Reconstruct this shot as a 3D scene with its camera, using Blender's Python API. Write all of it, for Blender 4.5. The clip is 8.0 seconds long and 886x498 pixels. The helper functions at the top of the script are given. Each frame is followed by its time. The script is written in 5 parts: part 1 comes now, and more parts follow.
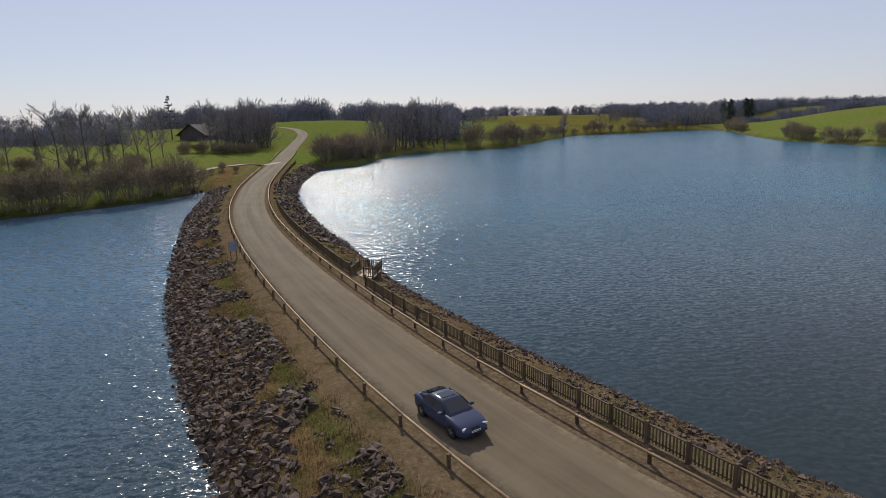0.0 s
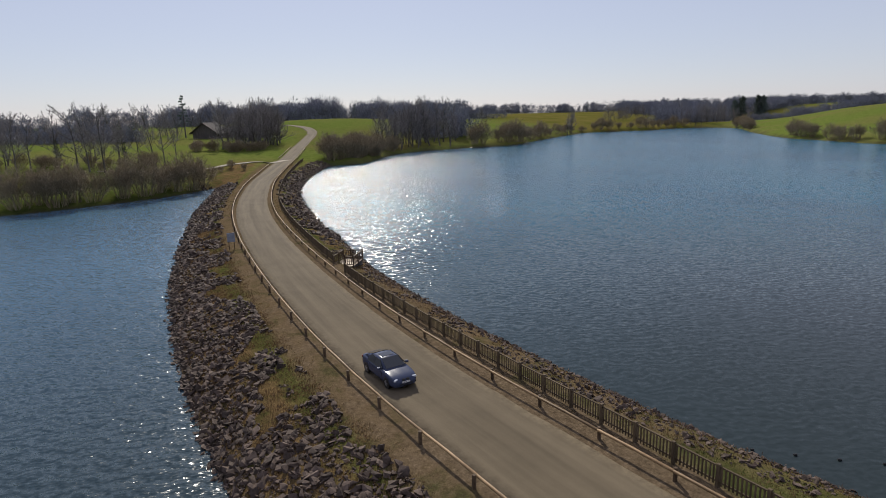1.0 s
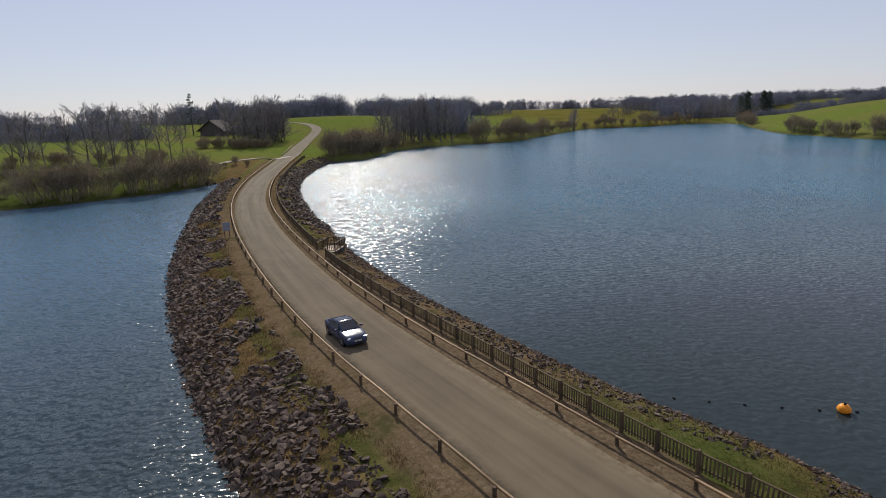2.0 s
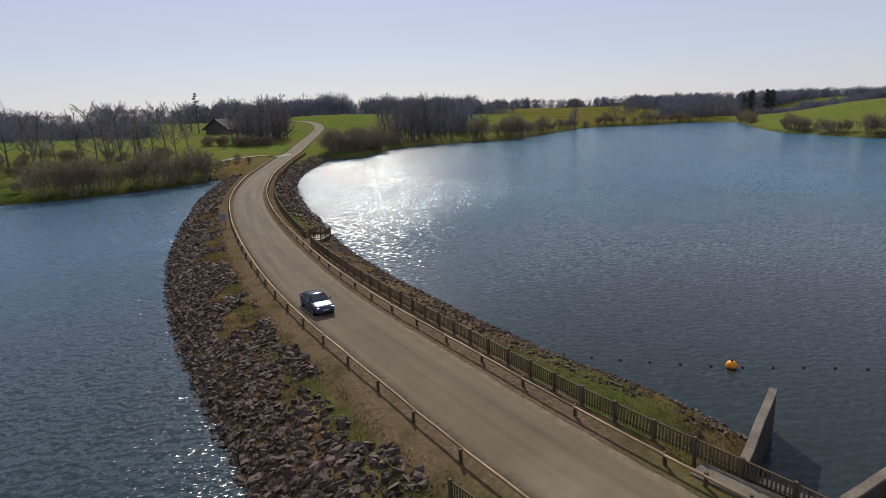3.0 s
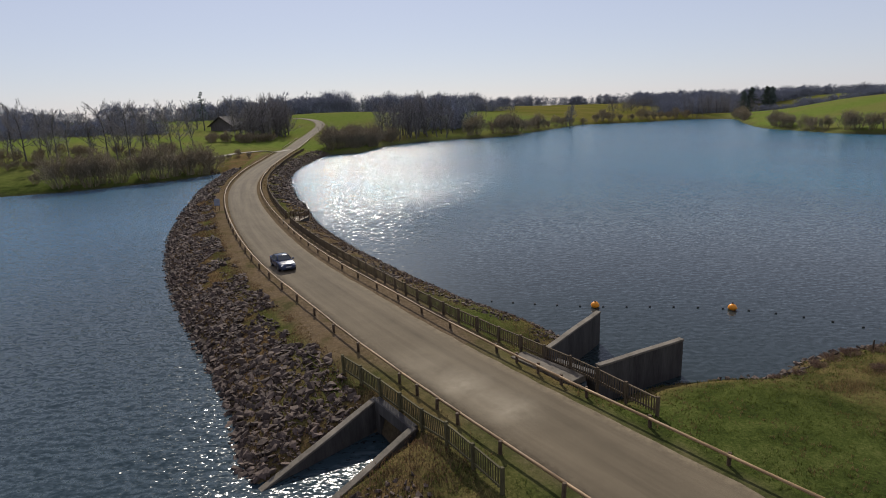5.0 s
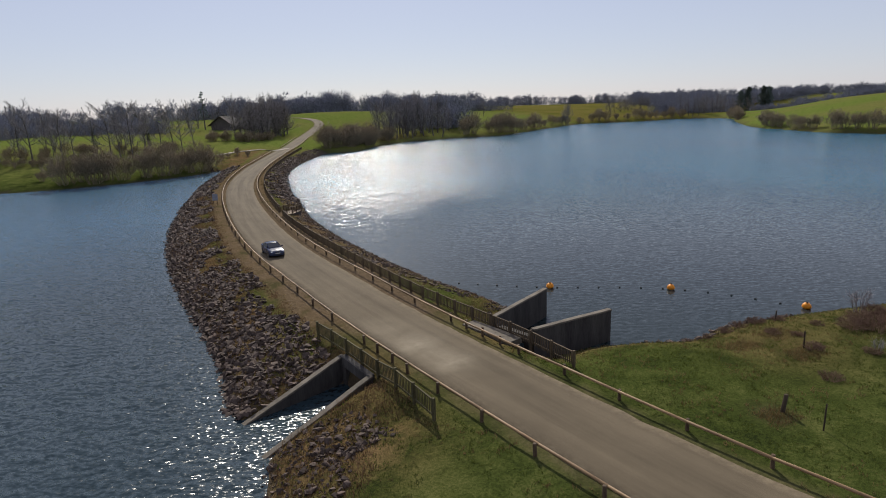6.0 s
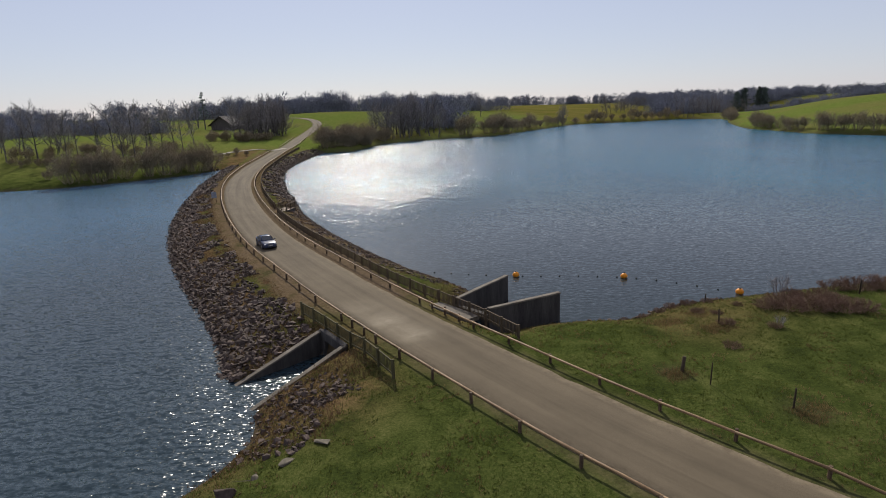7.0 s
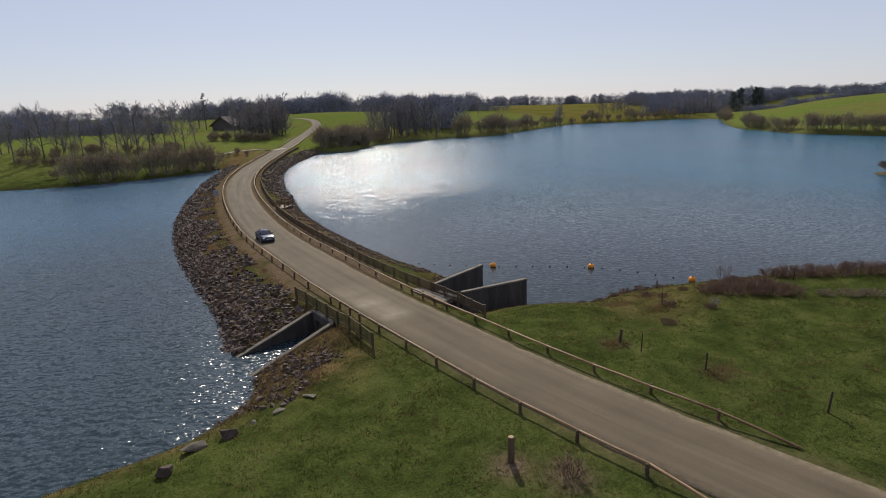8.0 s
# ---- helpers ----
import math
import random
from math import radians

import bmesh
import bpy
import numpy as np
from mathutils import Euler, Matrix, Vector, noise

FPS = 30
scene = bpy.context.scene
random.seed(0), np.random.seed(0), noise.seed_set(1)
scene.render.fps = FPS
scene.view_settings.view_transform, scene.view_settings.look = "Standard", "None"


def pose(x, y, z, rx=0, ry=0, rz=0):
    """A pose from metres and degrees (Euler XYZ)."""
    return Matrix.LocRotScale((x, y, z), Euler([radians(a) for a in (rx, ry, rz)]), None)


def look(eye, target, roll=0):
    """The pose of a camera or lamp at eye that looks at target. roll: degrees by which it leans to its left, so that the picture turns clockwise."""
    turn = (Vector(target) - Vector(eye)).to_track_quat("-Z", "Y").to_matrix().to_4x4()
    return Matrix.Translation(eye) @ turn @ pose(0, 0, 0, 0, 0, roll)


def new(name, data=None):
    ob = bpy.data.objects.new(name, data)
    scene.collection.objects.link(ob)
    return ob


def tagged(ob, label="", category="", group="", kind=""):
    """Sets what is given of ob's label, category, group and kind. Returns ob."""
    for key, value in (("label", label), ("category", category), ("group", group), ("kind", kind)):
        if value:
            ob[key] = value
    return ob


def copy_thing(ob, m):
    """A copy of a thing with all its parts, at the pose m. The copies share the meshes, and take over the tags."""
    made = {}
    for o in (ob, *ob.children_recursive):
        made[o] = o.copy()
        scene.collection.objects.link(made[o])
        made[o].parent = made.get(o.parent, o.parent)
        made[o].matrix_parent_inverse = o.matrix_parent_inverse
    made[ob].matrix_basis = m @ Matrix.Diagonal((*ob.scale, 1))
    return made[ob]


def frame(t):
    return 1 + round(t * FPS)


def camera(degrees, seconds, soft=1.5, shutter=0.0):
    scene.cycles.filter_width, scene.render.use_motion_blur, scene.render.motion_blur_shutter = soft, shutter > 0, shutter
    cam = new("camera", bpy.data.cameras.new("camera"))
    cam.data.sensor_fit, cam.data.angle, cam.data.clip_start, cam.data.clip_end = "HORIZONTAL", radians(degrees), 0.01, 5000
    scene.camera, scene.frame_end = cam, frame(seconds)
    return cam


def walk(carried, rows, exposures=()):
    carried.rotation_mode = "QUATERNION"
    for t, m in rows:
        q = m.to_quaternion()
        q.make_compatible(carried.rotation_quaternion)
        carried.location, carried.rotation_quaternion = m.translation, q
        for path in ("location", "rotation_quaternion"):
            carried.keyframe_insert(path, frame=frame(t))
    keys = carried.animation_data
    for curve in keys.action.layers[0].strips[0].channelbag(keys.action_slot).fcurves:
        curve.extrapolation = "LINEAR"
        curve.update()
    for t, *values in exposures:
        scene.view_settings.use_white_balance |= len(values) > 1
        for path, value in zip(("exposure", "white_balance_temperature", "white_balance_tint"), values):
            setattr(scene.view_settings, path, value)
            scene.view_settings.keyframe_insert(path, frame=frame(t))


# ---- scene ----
cam = camera(73.7, 8.0, soft=1.0)
PATH = [
    (0, (-4.183, -7.681, 17.677), (-2.985, -5.311, 17.090), -1.60),
    (0.5, (-3.646, -11.213, 17.952), (-2.476, -8.831, 17.357), -1.65),
    (1, (-3.076, -15.797, 18.342), (-1.936, -13.401, 17.743), -1.69),
    (1.5, (-2.518, -19.907, 18.494), (-1.399, -17.502, 17.887), -1.82),
    (3, (-0.960, -31.782, 18.541), (0.110, -29.360, 17.923), -1.9),
    (3.5, (-0.687, -35.550, 18.587), (0.375, -33.124, 17.967), -2.0),
    (4, (-0.307, -39.500, 18.489), (0.744, -37.070, 17.866), -2.0),
    (4.5, (0.103, -42.957, 18.314), (1.145, -40.523, 17.688), -2.0),
    (6, (0.617, -53.845, 18.455), (1.647, -51.408, 17.824), -2.0),
    (6.5, (0.669, -57.302, 18.699), (1.696, -54.865, 18.066), -2.0),
    (7, (0.596, -60.867, 19.035), (1.625, -58.430, 18.402), -1.9),
    (7.5, (0.360, -64.106, 19.296), (1.389, -61.669, 18.662), -1.9),
    (8, (0.056, -67.547, 19.611), (1.083, -65.110, 18.976), -1.9),
]
walk(cam, [(t, look(eye, target, roll)) for t, eye, target, roll in PATH])
PLAN = 1.36  # metres to one unit of the plan below

# ---------------------------------------------------------------- daylight
SUN_AZ, SUN_UP = 15.0, 36.0
world = bpy.data.worlds.new("sky")
scene.world = world
world.use_nodes = True
wn = world.node_tree
sky = wn.nodes.new("ShaderNodeTexSky")
sky.sky_type = "NISHITA"
sky.sun_disc = False
sky.sun_elevation, sky.sun_rotation = radians(SUN_UP), radians(SUN_AZ)
sky.altitude, sky.air_density, sky.dust_density, sky.ozone_density = 50, 1.0, 0.25, 3.0
veil = wn.nodes.new("ShaderNodeMix")
veil.data_type = "RGBA"
veil.inputs[0].default_value = 0.62
veil.inputs[7].default_value = (6.9, 6.85, 8.5, 1)
wn.links.new(sky.outputs["Color"], veil.inputs[6])
wn.links.new(veil.outputs[2], wn.nodes["Background"].inputs["Color"])
wn.nodes["Background"].inputs["Strength"].default_value = 0.085
sun_data = bpy.data.lights.new("sun", "SUN")
sun_data.energy, sun_data.angle, sun_data.color = 4.4, radians(0.53), (1.0, 0.93, 0.82)
sun = new("sun", sun_data)
sun.matrix_world = look((0, 0, 0), (-math.sin(radians(SUN_AZ)) * math.cos(radians(SUN_UP)), -math.cos(radians(SUN_AZ)) * math.cos(radians(SUN_UP)), -math.sin(radians(SUN_UP))))
scene.view_settings.exposure = 0.0


# ---------------------------------------------------------------- materials
class Nodes:
    """A small builder of node materials."""

    def __init__(self, name):
        self.m = bpy.data.materials.new(name)
        self.m.use_nodes = True
        self.t = self.m.node_tree
        self.b = self.t.nodes["Principled BSDF"]

    def node(self, kind, **values):
        n = self.t.nodes.new(kind)
        for key, v in values.items():
            n.inputs[key.replace("_", " ")].default_value = v
        return n

    def link(self, a, b):
        self.t.links.new(a, b)

    def coords(self, which="Object", scale=(1, 1, 1), turn=0.0):
        c = self.node("ShaderNodeTexCoord")
        mp = self.node("ShaderNodeMapping")
        mp.inputs["Scale"].default_value = scale
        mp.inputs["Rotation"].default_value = (0, 0, turn)
        self.link(c.outputs[which], mp.inputs["Vector"])
        return mp.outputs[0]

    def noise(self, vec, scale, detail=4.0, rough=0.6, distortion=0.0):
        n = self.node("ShaderNodeTexNoise", Scale=scale, Detail=detail, Roughness=rough, Distortion=distortion)
        self.link(vec, n.inputs["Vector"])
        return n.outputs["Fac"]

    def ramp(self, fac, *stops):
        r = self.node("ShaderNodeValToRGB")
        e = r.color_ramp.elements
        while len(e) < len(stops):
            e.new(0.5)
        for el, (at, c) in zip(e, stops):
            el.position = at
            el.color = (*c, 1) if len(c) == 3 else c
        self.link(fac, r.inputs["Fac"])
        return r.outputs["Color"]

    def mix(self, fac, a, b, how="MIX"):
        n = self.t.nodes.new("ShaderNodeMix")
        n.data_type, n.blend_type = "RGBA", how
        for sock, v in ((n.inputs[0], fac), (n.inputs[6], a), (n.inputs[7], b)):
            if isinstance(v, bpy.types.NodeSocket):
                self.link(v, sock)
            else:
                sock.default_value = v if isinstance(v, float) else (*v, 1)
        return n.outputs[2]

    def math(self, how, a, b=0.0):
        n = self.t.nodes.new("ShaderNodeMath")
        n.operation = how
        for sock, v in ((n.inputs[0], a), (n.inputs[1], b)):
            if isinstance(v, bpy.types.NodeSocket):
                self.link(v, sock)
            else:
                sock.default_value = v
        return n.outputs[0]

    def attribute(self, name):
        n = self.t.nodes.new("ShaderNodeAttribute")
        n.attribute_name = name
        return n.outputs["Fac"]

    def bump(self, h, strength, distance, after=None):
        n = self.node("ShaderNodeBump", Strength=strength, Distance=distance)
        self.link(h, n.inputs["Height"])
        if after is not None:
            self.link(after, n.inputs["Normal"])
        return n.outputs["Normal"]

    def done(self, colour=None, rough=None, normal=None, **values):
        for sock, v in (("Base Color", colour), ("Roughness", rough), ("Normal", normal)):
            if isinstance(v, bpy.types.NodeSocket):
                self.link(v, self.b.inputs[sock])
            elif v is not None:
                self.b.inputs[sock].default_value = (*v, 1) if sock == "Base Color" else v
        for key, v in values.items():
            self.b.inputs[key.replace("_", " ")].default_value = v
        return self.m


def worn(name, dark, light, scale, rough=0.8, bump=0.4, depth=0.01, stretch=(1, 1, 1), fine=6.0, vary=0.25, metal=0.0):
    """Two-scale mottled material; objects that share it differ a little."""
    k = Nodes(name)
    v = k.coords("Object", stretch)
    big, small = k.noise(v, scale, 3), k.noise(v, scale * fine, 5, 0.7)
    both = k.math("ADD", k.math("MULTIPLY", big, 0.55), k.math("MULTIPLY", small, 0.45))
    c = k.ramp(both, (0.32, dark), (0.68, light))
    info = k.t.nodes.new("ShaderNodeObjectInfo")
    isle = k.t.nodes.new("ShaderNodeNewGeometry")
    r = k.math("FRACT", k.math("ADD", info.outputs["Random"], isle.outputs["Random Per Island"]))
    hsv = k.node("ShaderNodeHueSaturation")
    k.link(c, hsv.inputs["Color"])
    k.link(k.math("ADD", k.math("MULTIPLY", r, 2 * vary), 1 - vary), hsv.inputs["Value"])
    return k.done(hsv.outputs["Color"], rough, k.bump(small, bump, depth), Metallic=metal, Specular_IOR_Level=0.2)


def ground_material():
    k = Nodes("grassland")
    v = k.coords()
    wide, mid, fine = k.noise(v, 0.05, 4), k.noise(v, 0.55, 5, 0.65, 0.4), k.noise(v, 9.0, 6, 0.75)
    patch = k.math("ADD", k.math("MULTIPLY", mid, 0.45), k.math("MULTIPLY", fine, 0.55))
    green = k.ramp(patch, (0.36, (0.016, 0.022, 0.008)), (0.5, (0.047, 0.062, 0.015)), (0.66, (0.110, 0.116, 0.038)))
    meadow = k.ramp(patch, (0.34, (0.058, 0.082, 0.018)), (0.5, (0.105, 0.138, 0.030)), (0.70, (0.160, 0.175, 0.048)))
    straw = k.ramp(patch, (0.28, (0.046, 0.032, 0.018)), (0.5, (0.118, 0.080, 0.038)), (0.74, (0.235, 0.160, 0.076)))
    soil = k.ramp(k.noise(v, 5.0, 6, 0.8), (0.3, (0.050, 0.037, 0.024)), (0.55, (0.132, 0.098, 0.063)), (0.75, (0.25, 0.195, 0.135)))
    mud = k.ramp(fine, (0.3, (0.030, 0.024, 0.020)), (0.7, (0.085, 0.068, 0.052)))
    pasture = k.ramp(wide, (0.35, (0.085, 0.090, 0.018)), (0.65, (0.140, 0.116, 0.036)))
    meadow = k.mix(k.ramp(k.noise(v, 0.022, 4, 0.6), (0.42, (0, 0, 0)), (0.6, (0.75, 0.75, 0.75))), meadow, k.ramp(patch, (0.34, (0.076, 0.080, 0.024)), (0.66, (0.180, 0.164, 0.058))))
    c = k.mix(k.attribute("far"), green, meadow)
    c = k.mix(k.attribute("pale"), c, pasture)
    dry = k.math("MULTIPLY", k.attribute("dry"), k.ramp(k.math("ADD", mid, k.math("MULTIPLY", wide, 0.3)), (0.46, (0.12, 0.12, 0.12)), (0.66, (1, 1, 1))))
    c = k.mix(dry, c, straw)
    c = k.mix(k.math("MULTIPLY", k.attribute("bare"), k.ramp(mid, (0.35, (0.35, 0.35, 0.35)), (0.6, (1, 1, 1)))), c, soil)
    c = k.mix(k.attribute("wet"), c, mud)
    n = k.bump(fine, 0.9, 0.07, k.bump(mid, 0.5, 0.15))
    return k.done(c, 0.95, n, Specular_IOR_Level=0.0)


def road_material():
    k = Nodes("worn_asphalt")
    uv = k.coords("UV")
    v = k.coords()
    streak = k.coords("UV", (1.1, 0.035, 1))
    long_, grain, patch = k.noise(streak, 1.0, 4, 0.6, 0.3), k.noise(v, 70.0, 4, 0.8), k.noise(v, 0.35, 4, 0.6)
    base = k.ramp(k.math("ADD", k.math("MULTIPLY", long_, 0.7), k.math("MULTIPLY", patch, 0.3)), (0.36, (0.058, 0.045, 0.028)), (0.64, (0.175, 0.140, 0.092)))
    c = k.mix(0.5, base, k.ramp(grain, (0.3, (0.044, 0.036, 0.024)), (0.7, (0.180, 0.148, 0.102))))
    c = k.mix(k.math("MULTIPLY", k.attribute("pale"), k.noise(v, 1.1, 5, 0.7)), c, (0.35, 0.305, 0.225))
    c = k.mix(k.attribute("edge"), c, k.ramp(k.noise(v, 3.0, 5, 0.8), (0.35, (0.10, 0.078, 0.052)), (0.7, (0.22, 0.18, 0.12))))
    return k.done(c, 0.9, k.bump(grain, 0.35, 0.006), Specular_IOR_Level=0.12)


def water_material(name, deep, pale, near, lee_at, reach, still, ripple, swell, rough, gloss, fineness):
    """Wind waves as slopes of the surface: a long swell and a fine ripple, stronger where gusts pass."""
    k = Nodes(name)
    gust = k.noise(k.coords("Object", (1, 0.45, 1), radians(-20)), 0.03, 3, 0.5)

    def slopes(stretch, turn, scale, detail, high):
        n = k.node("ShaderNodeTexNoise", Scale=scale, Detail=detail, Roughness=0.55, Distortion=0.35)
        at = k.coords("Object", stretch, turn)
        at.node.vector_type = "TEXTURE"
        k.link(at, n.inputs["Vector"])
        sub = k.t.nodes.new("ShaderNodeVectorMath")
        sub.operation = "SUBTRACT"
        k.link(n.outputs["Color"], sub.inputs[0])
        sub.inputs[1].default_value = (0.5, 0.5, 0.5)
        mul = k.t.nodes.new("ShaderNodeVectorMath")
        mul.operation = "MULTIPLY"
        k.link(sub.outputs[0], mul.inputs[0])
        mul.inputs[1].default_value = (high * 1.08, high, 0)
        return mul.outputs[0]

    def add(a, b):
        n = k.t.nodes.new("ShaderNodeVectorMath")
        n.operation = "ADD"
        k.link(a, n.inputs[0])
        if isinstance(b, tuple):
            n.inputs[1].default_value = b
        else:
            k.link(b, n.inputs[1])
        return n.outputs[0]

    # long crests across the wind, bent and broken by patches
    crest = k.node("ShaderNodeTexWave", Scale=0.52, Distortion=11.0, Detail=3.0)
    crest.inputs["Detail Scale"].default_value = 1.6
    k.link(k.coords("Object", (1, 1, 1), radians(-68)), crest.inputs["Vector"])
    high = k.math("MULTIPLY", k.math("SUBTRACT", crest.outputs["Fac"], 0.5), k.math("MULTIPLY", k.noise(k.coords("Object", (1, 0.5, 1), radians(25)), 0.6, 3, 0.6), swell))
    way = k.t.nodes.new("ShaderNodeVectorMath")
    way.operation = "SCALE"
    way.inputs[0].default_value = (math.cos(radians(68)), math.sin(radians(68)), 0)
    k.link(high, way.inputs["Scale"])
    both = add(add(way.outputs[0], slopes((2.6, 1.0, 1), radians(-32), 2.6, 2, 0.45)), slopes((1.9, 1.0, 1), radians(-24), fineness, 3, ripple))
    gain = k.t.nodes.new("ShaderNodeVectorMath")
    gain.operation = "SCALE"
    k.link(both, gain.inputs[0])
    lee = k.t.nodes.new("ShaderNodeVectorMath")
    lee.operation = "DISTANCE"
    k.link(k.coords(), lee.inputs[0])
    lee.inputs[1].default_value = (*lee_at, 0)
    calm = k.node("ShaderNodeMapRange")
    calm.interpolation_type = "SMOOTHSTEP"
    k.link(lee.outputs["Value"], calm.inputs["Value"])
    for name, v in (("From Min", reach[0]), ("From Max", reach[1]), ("To Min", 0.0), ("To Max", 1.0)):
        calm.inputs[name].default_value = v
    k.link(k.math("MULTIPLY", k.math("ADD", still, k.math("MULTIPLY", calm.outputs[0], 1.0 - still)), k.math("ADD", 0.6, k.math("MULTIPLY", gust, 0.8))), gain.inputs["Scale"])
    unit = k.t.nodes.new("ShaderNodeVectorMath")
    unit.operation = "NORMALIZE"
    k.link(add(gain.outputs[0], (0.0, 0.0, 1.0)), unit.inputs[0])
    c = k.mix(calm.outputs[0], near, k.ramp(gust, (0.35, deep), (0.65, pale)))
    return k.done(c, rough, unit.outputs[0], IOR=1.33, Specular_IOR_Level=gloss)


GROUND, ASPHALT = ground_material(), road_material()
LAKE_WATER = water_material("lake_water", (0.012, 0.076, 0.130), (0.020, 0.102, 0.162), (0.019, 0.029, 0.031), (31, -12), (16.0, 88.0), 0.15, 1.65, 0.80, 0.17, 0.26, 6.0)
POND_WATER = water_material("pond_water", (0.042, 0.100, 0.158), (0.058, 0.128, 0.194), (0.022, 0.038, 0.047), (-6, -14), (18.0, 72.0), 0.74, 1.40, 0.60, 0.18, 0.40, 8.0)
TIMBER = worn("weathered_timber", (0.040, 0.026, 0.016), (0.150, 0.104, 0.064), 2.2, 0.75, 0.5, 0.006, (6, 6, 0.8))
PALE_TIMBER = worn("rail_timber", (0.100, 0.060, 0.030), (0.34, 0.228, 0.118), 1.6, 0.55, 0.4, 0.005, (0.7, 5, 5), vary=0.35)
PALING = worn("grey_brown_paling", (0.050, 0.036, 0.022), (0.150, 0.112, 0.070), 2.5, 0.85, 0.5, 0.005, (6, 6, 0.7))
GREEN_PALING = worn("algae_green_paling", (0.040, 0.036, 0.018), (0.125, 0.108, 0.054), 2.5, 0.85, 0.5, 0.005, (6, 6, 0.7))
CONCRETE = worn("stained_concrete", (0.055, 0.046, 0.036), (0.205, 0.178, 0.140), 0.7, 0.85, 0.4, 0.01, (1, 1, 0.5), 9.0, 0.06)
# damp concrete; its dark tone also holds the shade on the culvert faces
DARK_CONCRETE = worn("damp_shaded_concrete", (0.022, 0.020, 0.019), (0.090, 0.083, 0.075), 0.8, 0.8, 0.4, 0.01, (2.5, 2.5, 0.35), 7.0, 0.06)


# ---------------------------------------------------------------- mesh helpers
def mesh_from(name, verts, faces, material):
    me = bpy.data.meshes.new(name)
    me.from_pydata([tuple(map(float, v)) for v in verts], [], faces)
    me.materials.append(material)
    me.validate()
    return me


def part_mesh(name, me, parent=None, label="", m=None):
    ob = new(name, me)
    if parent is not None:
        ob.parent = parent
    if m is not None:
        ob.matrix_basis = m
    return tagged(ob, label)


def part(name, bm, material, parent, label="", smooth=False):
    me = bpy.data.meshes.new(name)
    bm.to_mesh(me)
    bm.free()
    me.materials.append(material)
    if smooth:
        for p in me.polygons:
            p.use_smooth = True
    return part_mesh(name, me, parent, label)


def thing(name, label, category, m=None, group="", kind=""):
    ob = new(name)
    ob.empty_display_size = 0.2
    if m is not None:
        ob.matrix_basis = m
    return tagged(ob, label, category, group, kind)


def add_box(bm, x0, y0, z0, x1, y1, z1, bevel=0.0, m=None):
    made = bmesh.ops.create_cube(bm, size=1.0)["verts"]
    mat = Matrix.Translation(((x0 + x1) / 2, (y0 + y1) / 2, (z0 + z1) / 2)) @ Matrix.Diagonal((x1 - x0, y1 - y0, z1 - z0, 1))
    bmesh.ops.transform(bm, matrix=(m @ mat) if m is not None else mat, verts=made)
    if bevel:
        edges = list({e for v in made for e in v.link_edges})
        bmesh.ops.bevel(bm, geom=edges, offset=bevel, segments=1, affect="EDGES")
    return bm


def box_mesh(name, size, material, bevel=0.0, base=True):
    """A chamfered block that stands on its origin."""
    bm = bmesh.new()
    sx, sy, sz = size
    add_box(bm, -sx / 2, -sy / 2, 0 if base else -sz / 2, sx / 2, sy / 2, sz if base else sz / 2, bevel)
    me = bpy.data.meshes.new(name)
    bm.to_mesh(me)
    bm.free()
    me.materials.append(material)
    return me


def log_mesh(name, length, r, material, sides=8, along_x=False, taper=0.97, bend=0.0):
    """A round, chamfered log, upright on its origin or along x."""
    rings = [(0, r * 0.86), (0.02, r), (length / 2, r * (1 + taper) / 2), (length - 0.02, r * taper), (length, r * taper * 0.84)]
    verts, faces = [], []
    for i, (z, q) in enumerate(rings):
        sag = bend * math.sin(math.pi * z / length)
        for s in range(sides):
            a = 2 * math.pi * s / sides
            w = q * (1 + 0.05 * math.sin(3 * a + i))
            p = (w * math.cos(a) + sag, w * math.sin(a), z)
            verts.append((p[2], p[1], p[0]) if along_x else p)
    for i in range(len(rings) - 1):
        for s in range(sides):
            a, b = i * sides + s, i * sides + (s + 1) % sides
            faces.append((a, b, b + sides, a + sides))
    faces.append(tuple(reversed(range(sides))))
    faces.append(tuple(range((len(rings) - 1) * sides, len(rings) * sides)))
    if along_x:
        faces = [tuple(reversed(f)) for f in faces]
    me = mesh_from(name, verts, faces, material)
    for p in me.polygons:
        p.use_smooth = len(p.vertices) == 4
    return me


# ---------------------------------------------------------------- lie of the land
def smooth_line(points, steps=6, closed=False):
    """Catmull-Rom curve through a few control points."""
    p = [np.array(q, float) for q in points]
    n = len(p)
    out = []
    for i in range(n if closed else n - 1):
        a, b, c, d = ((p[(i + k) % n] for k in (-1, 0, 1, 2)) if closed else
                      (p[max(i - 1, 0)], p[i], p[i + 1], p[min(i + 2, n - 1)]))
        for s in range(steps):
            u = s / steps
            out.append(0.5 * (2 * b + (c - a) * u + (2 * a - 5 * b + 4 * c - d) * u * u + (3 * b - a - 3 * c + d) * u ** 3))
    if not closed:
        out.append(p[-1])
    return np.array(out)


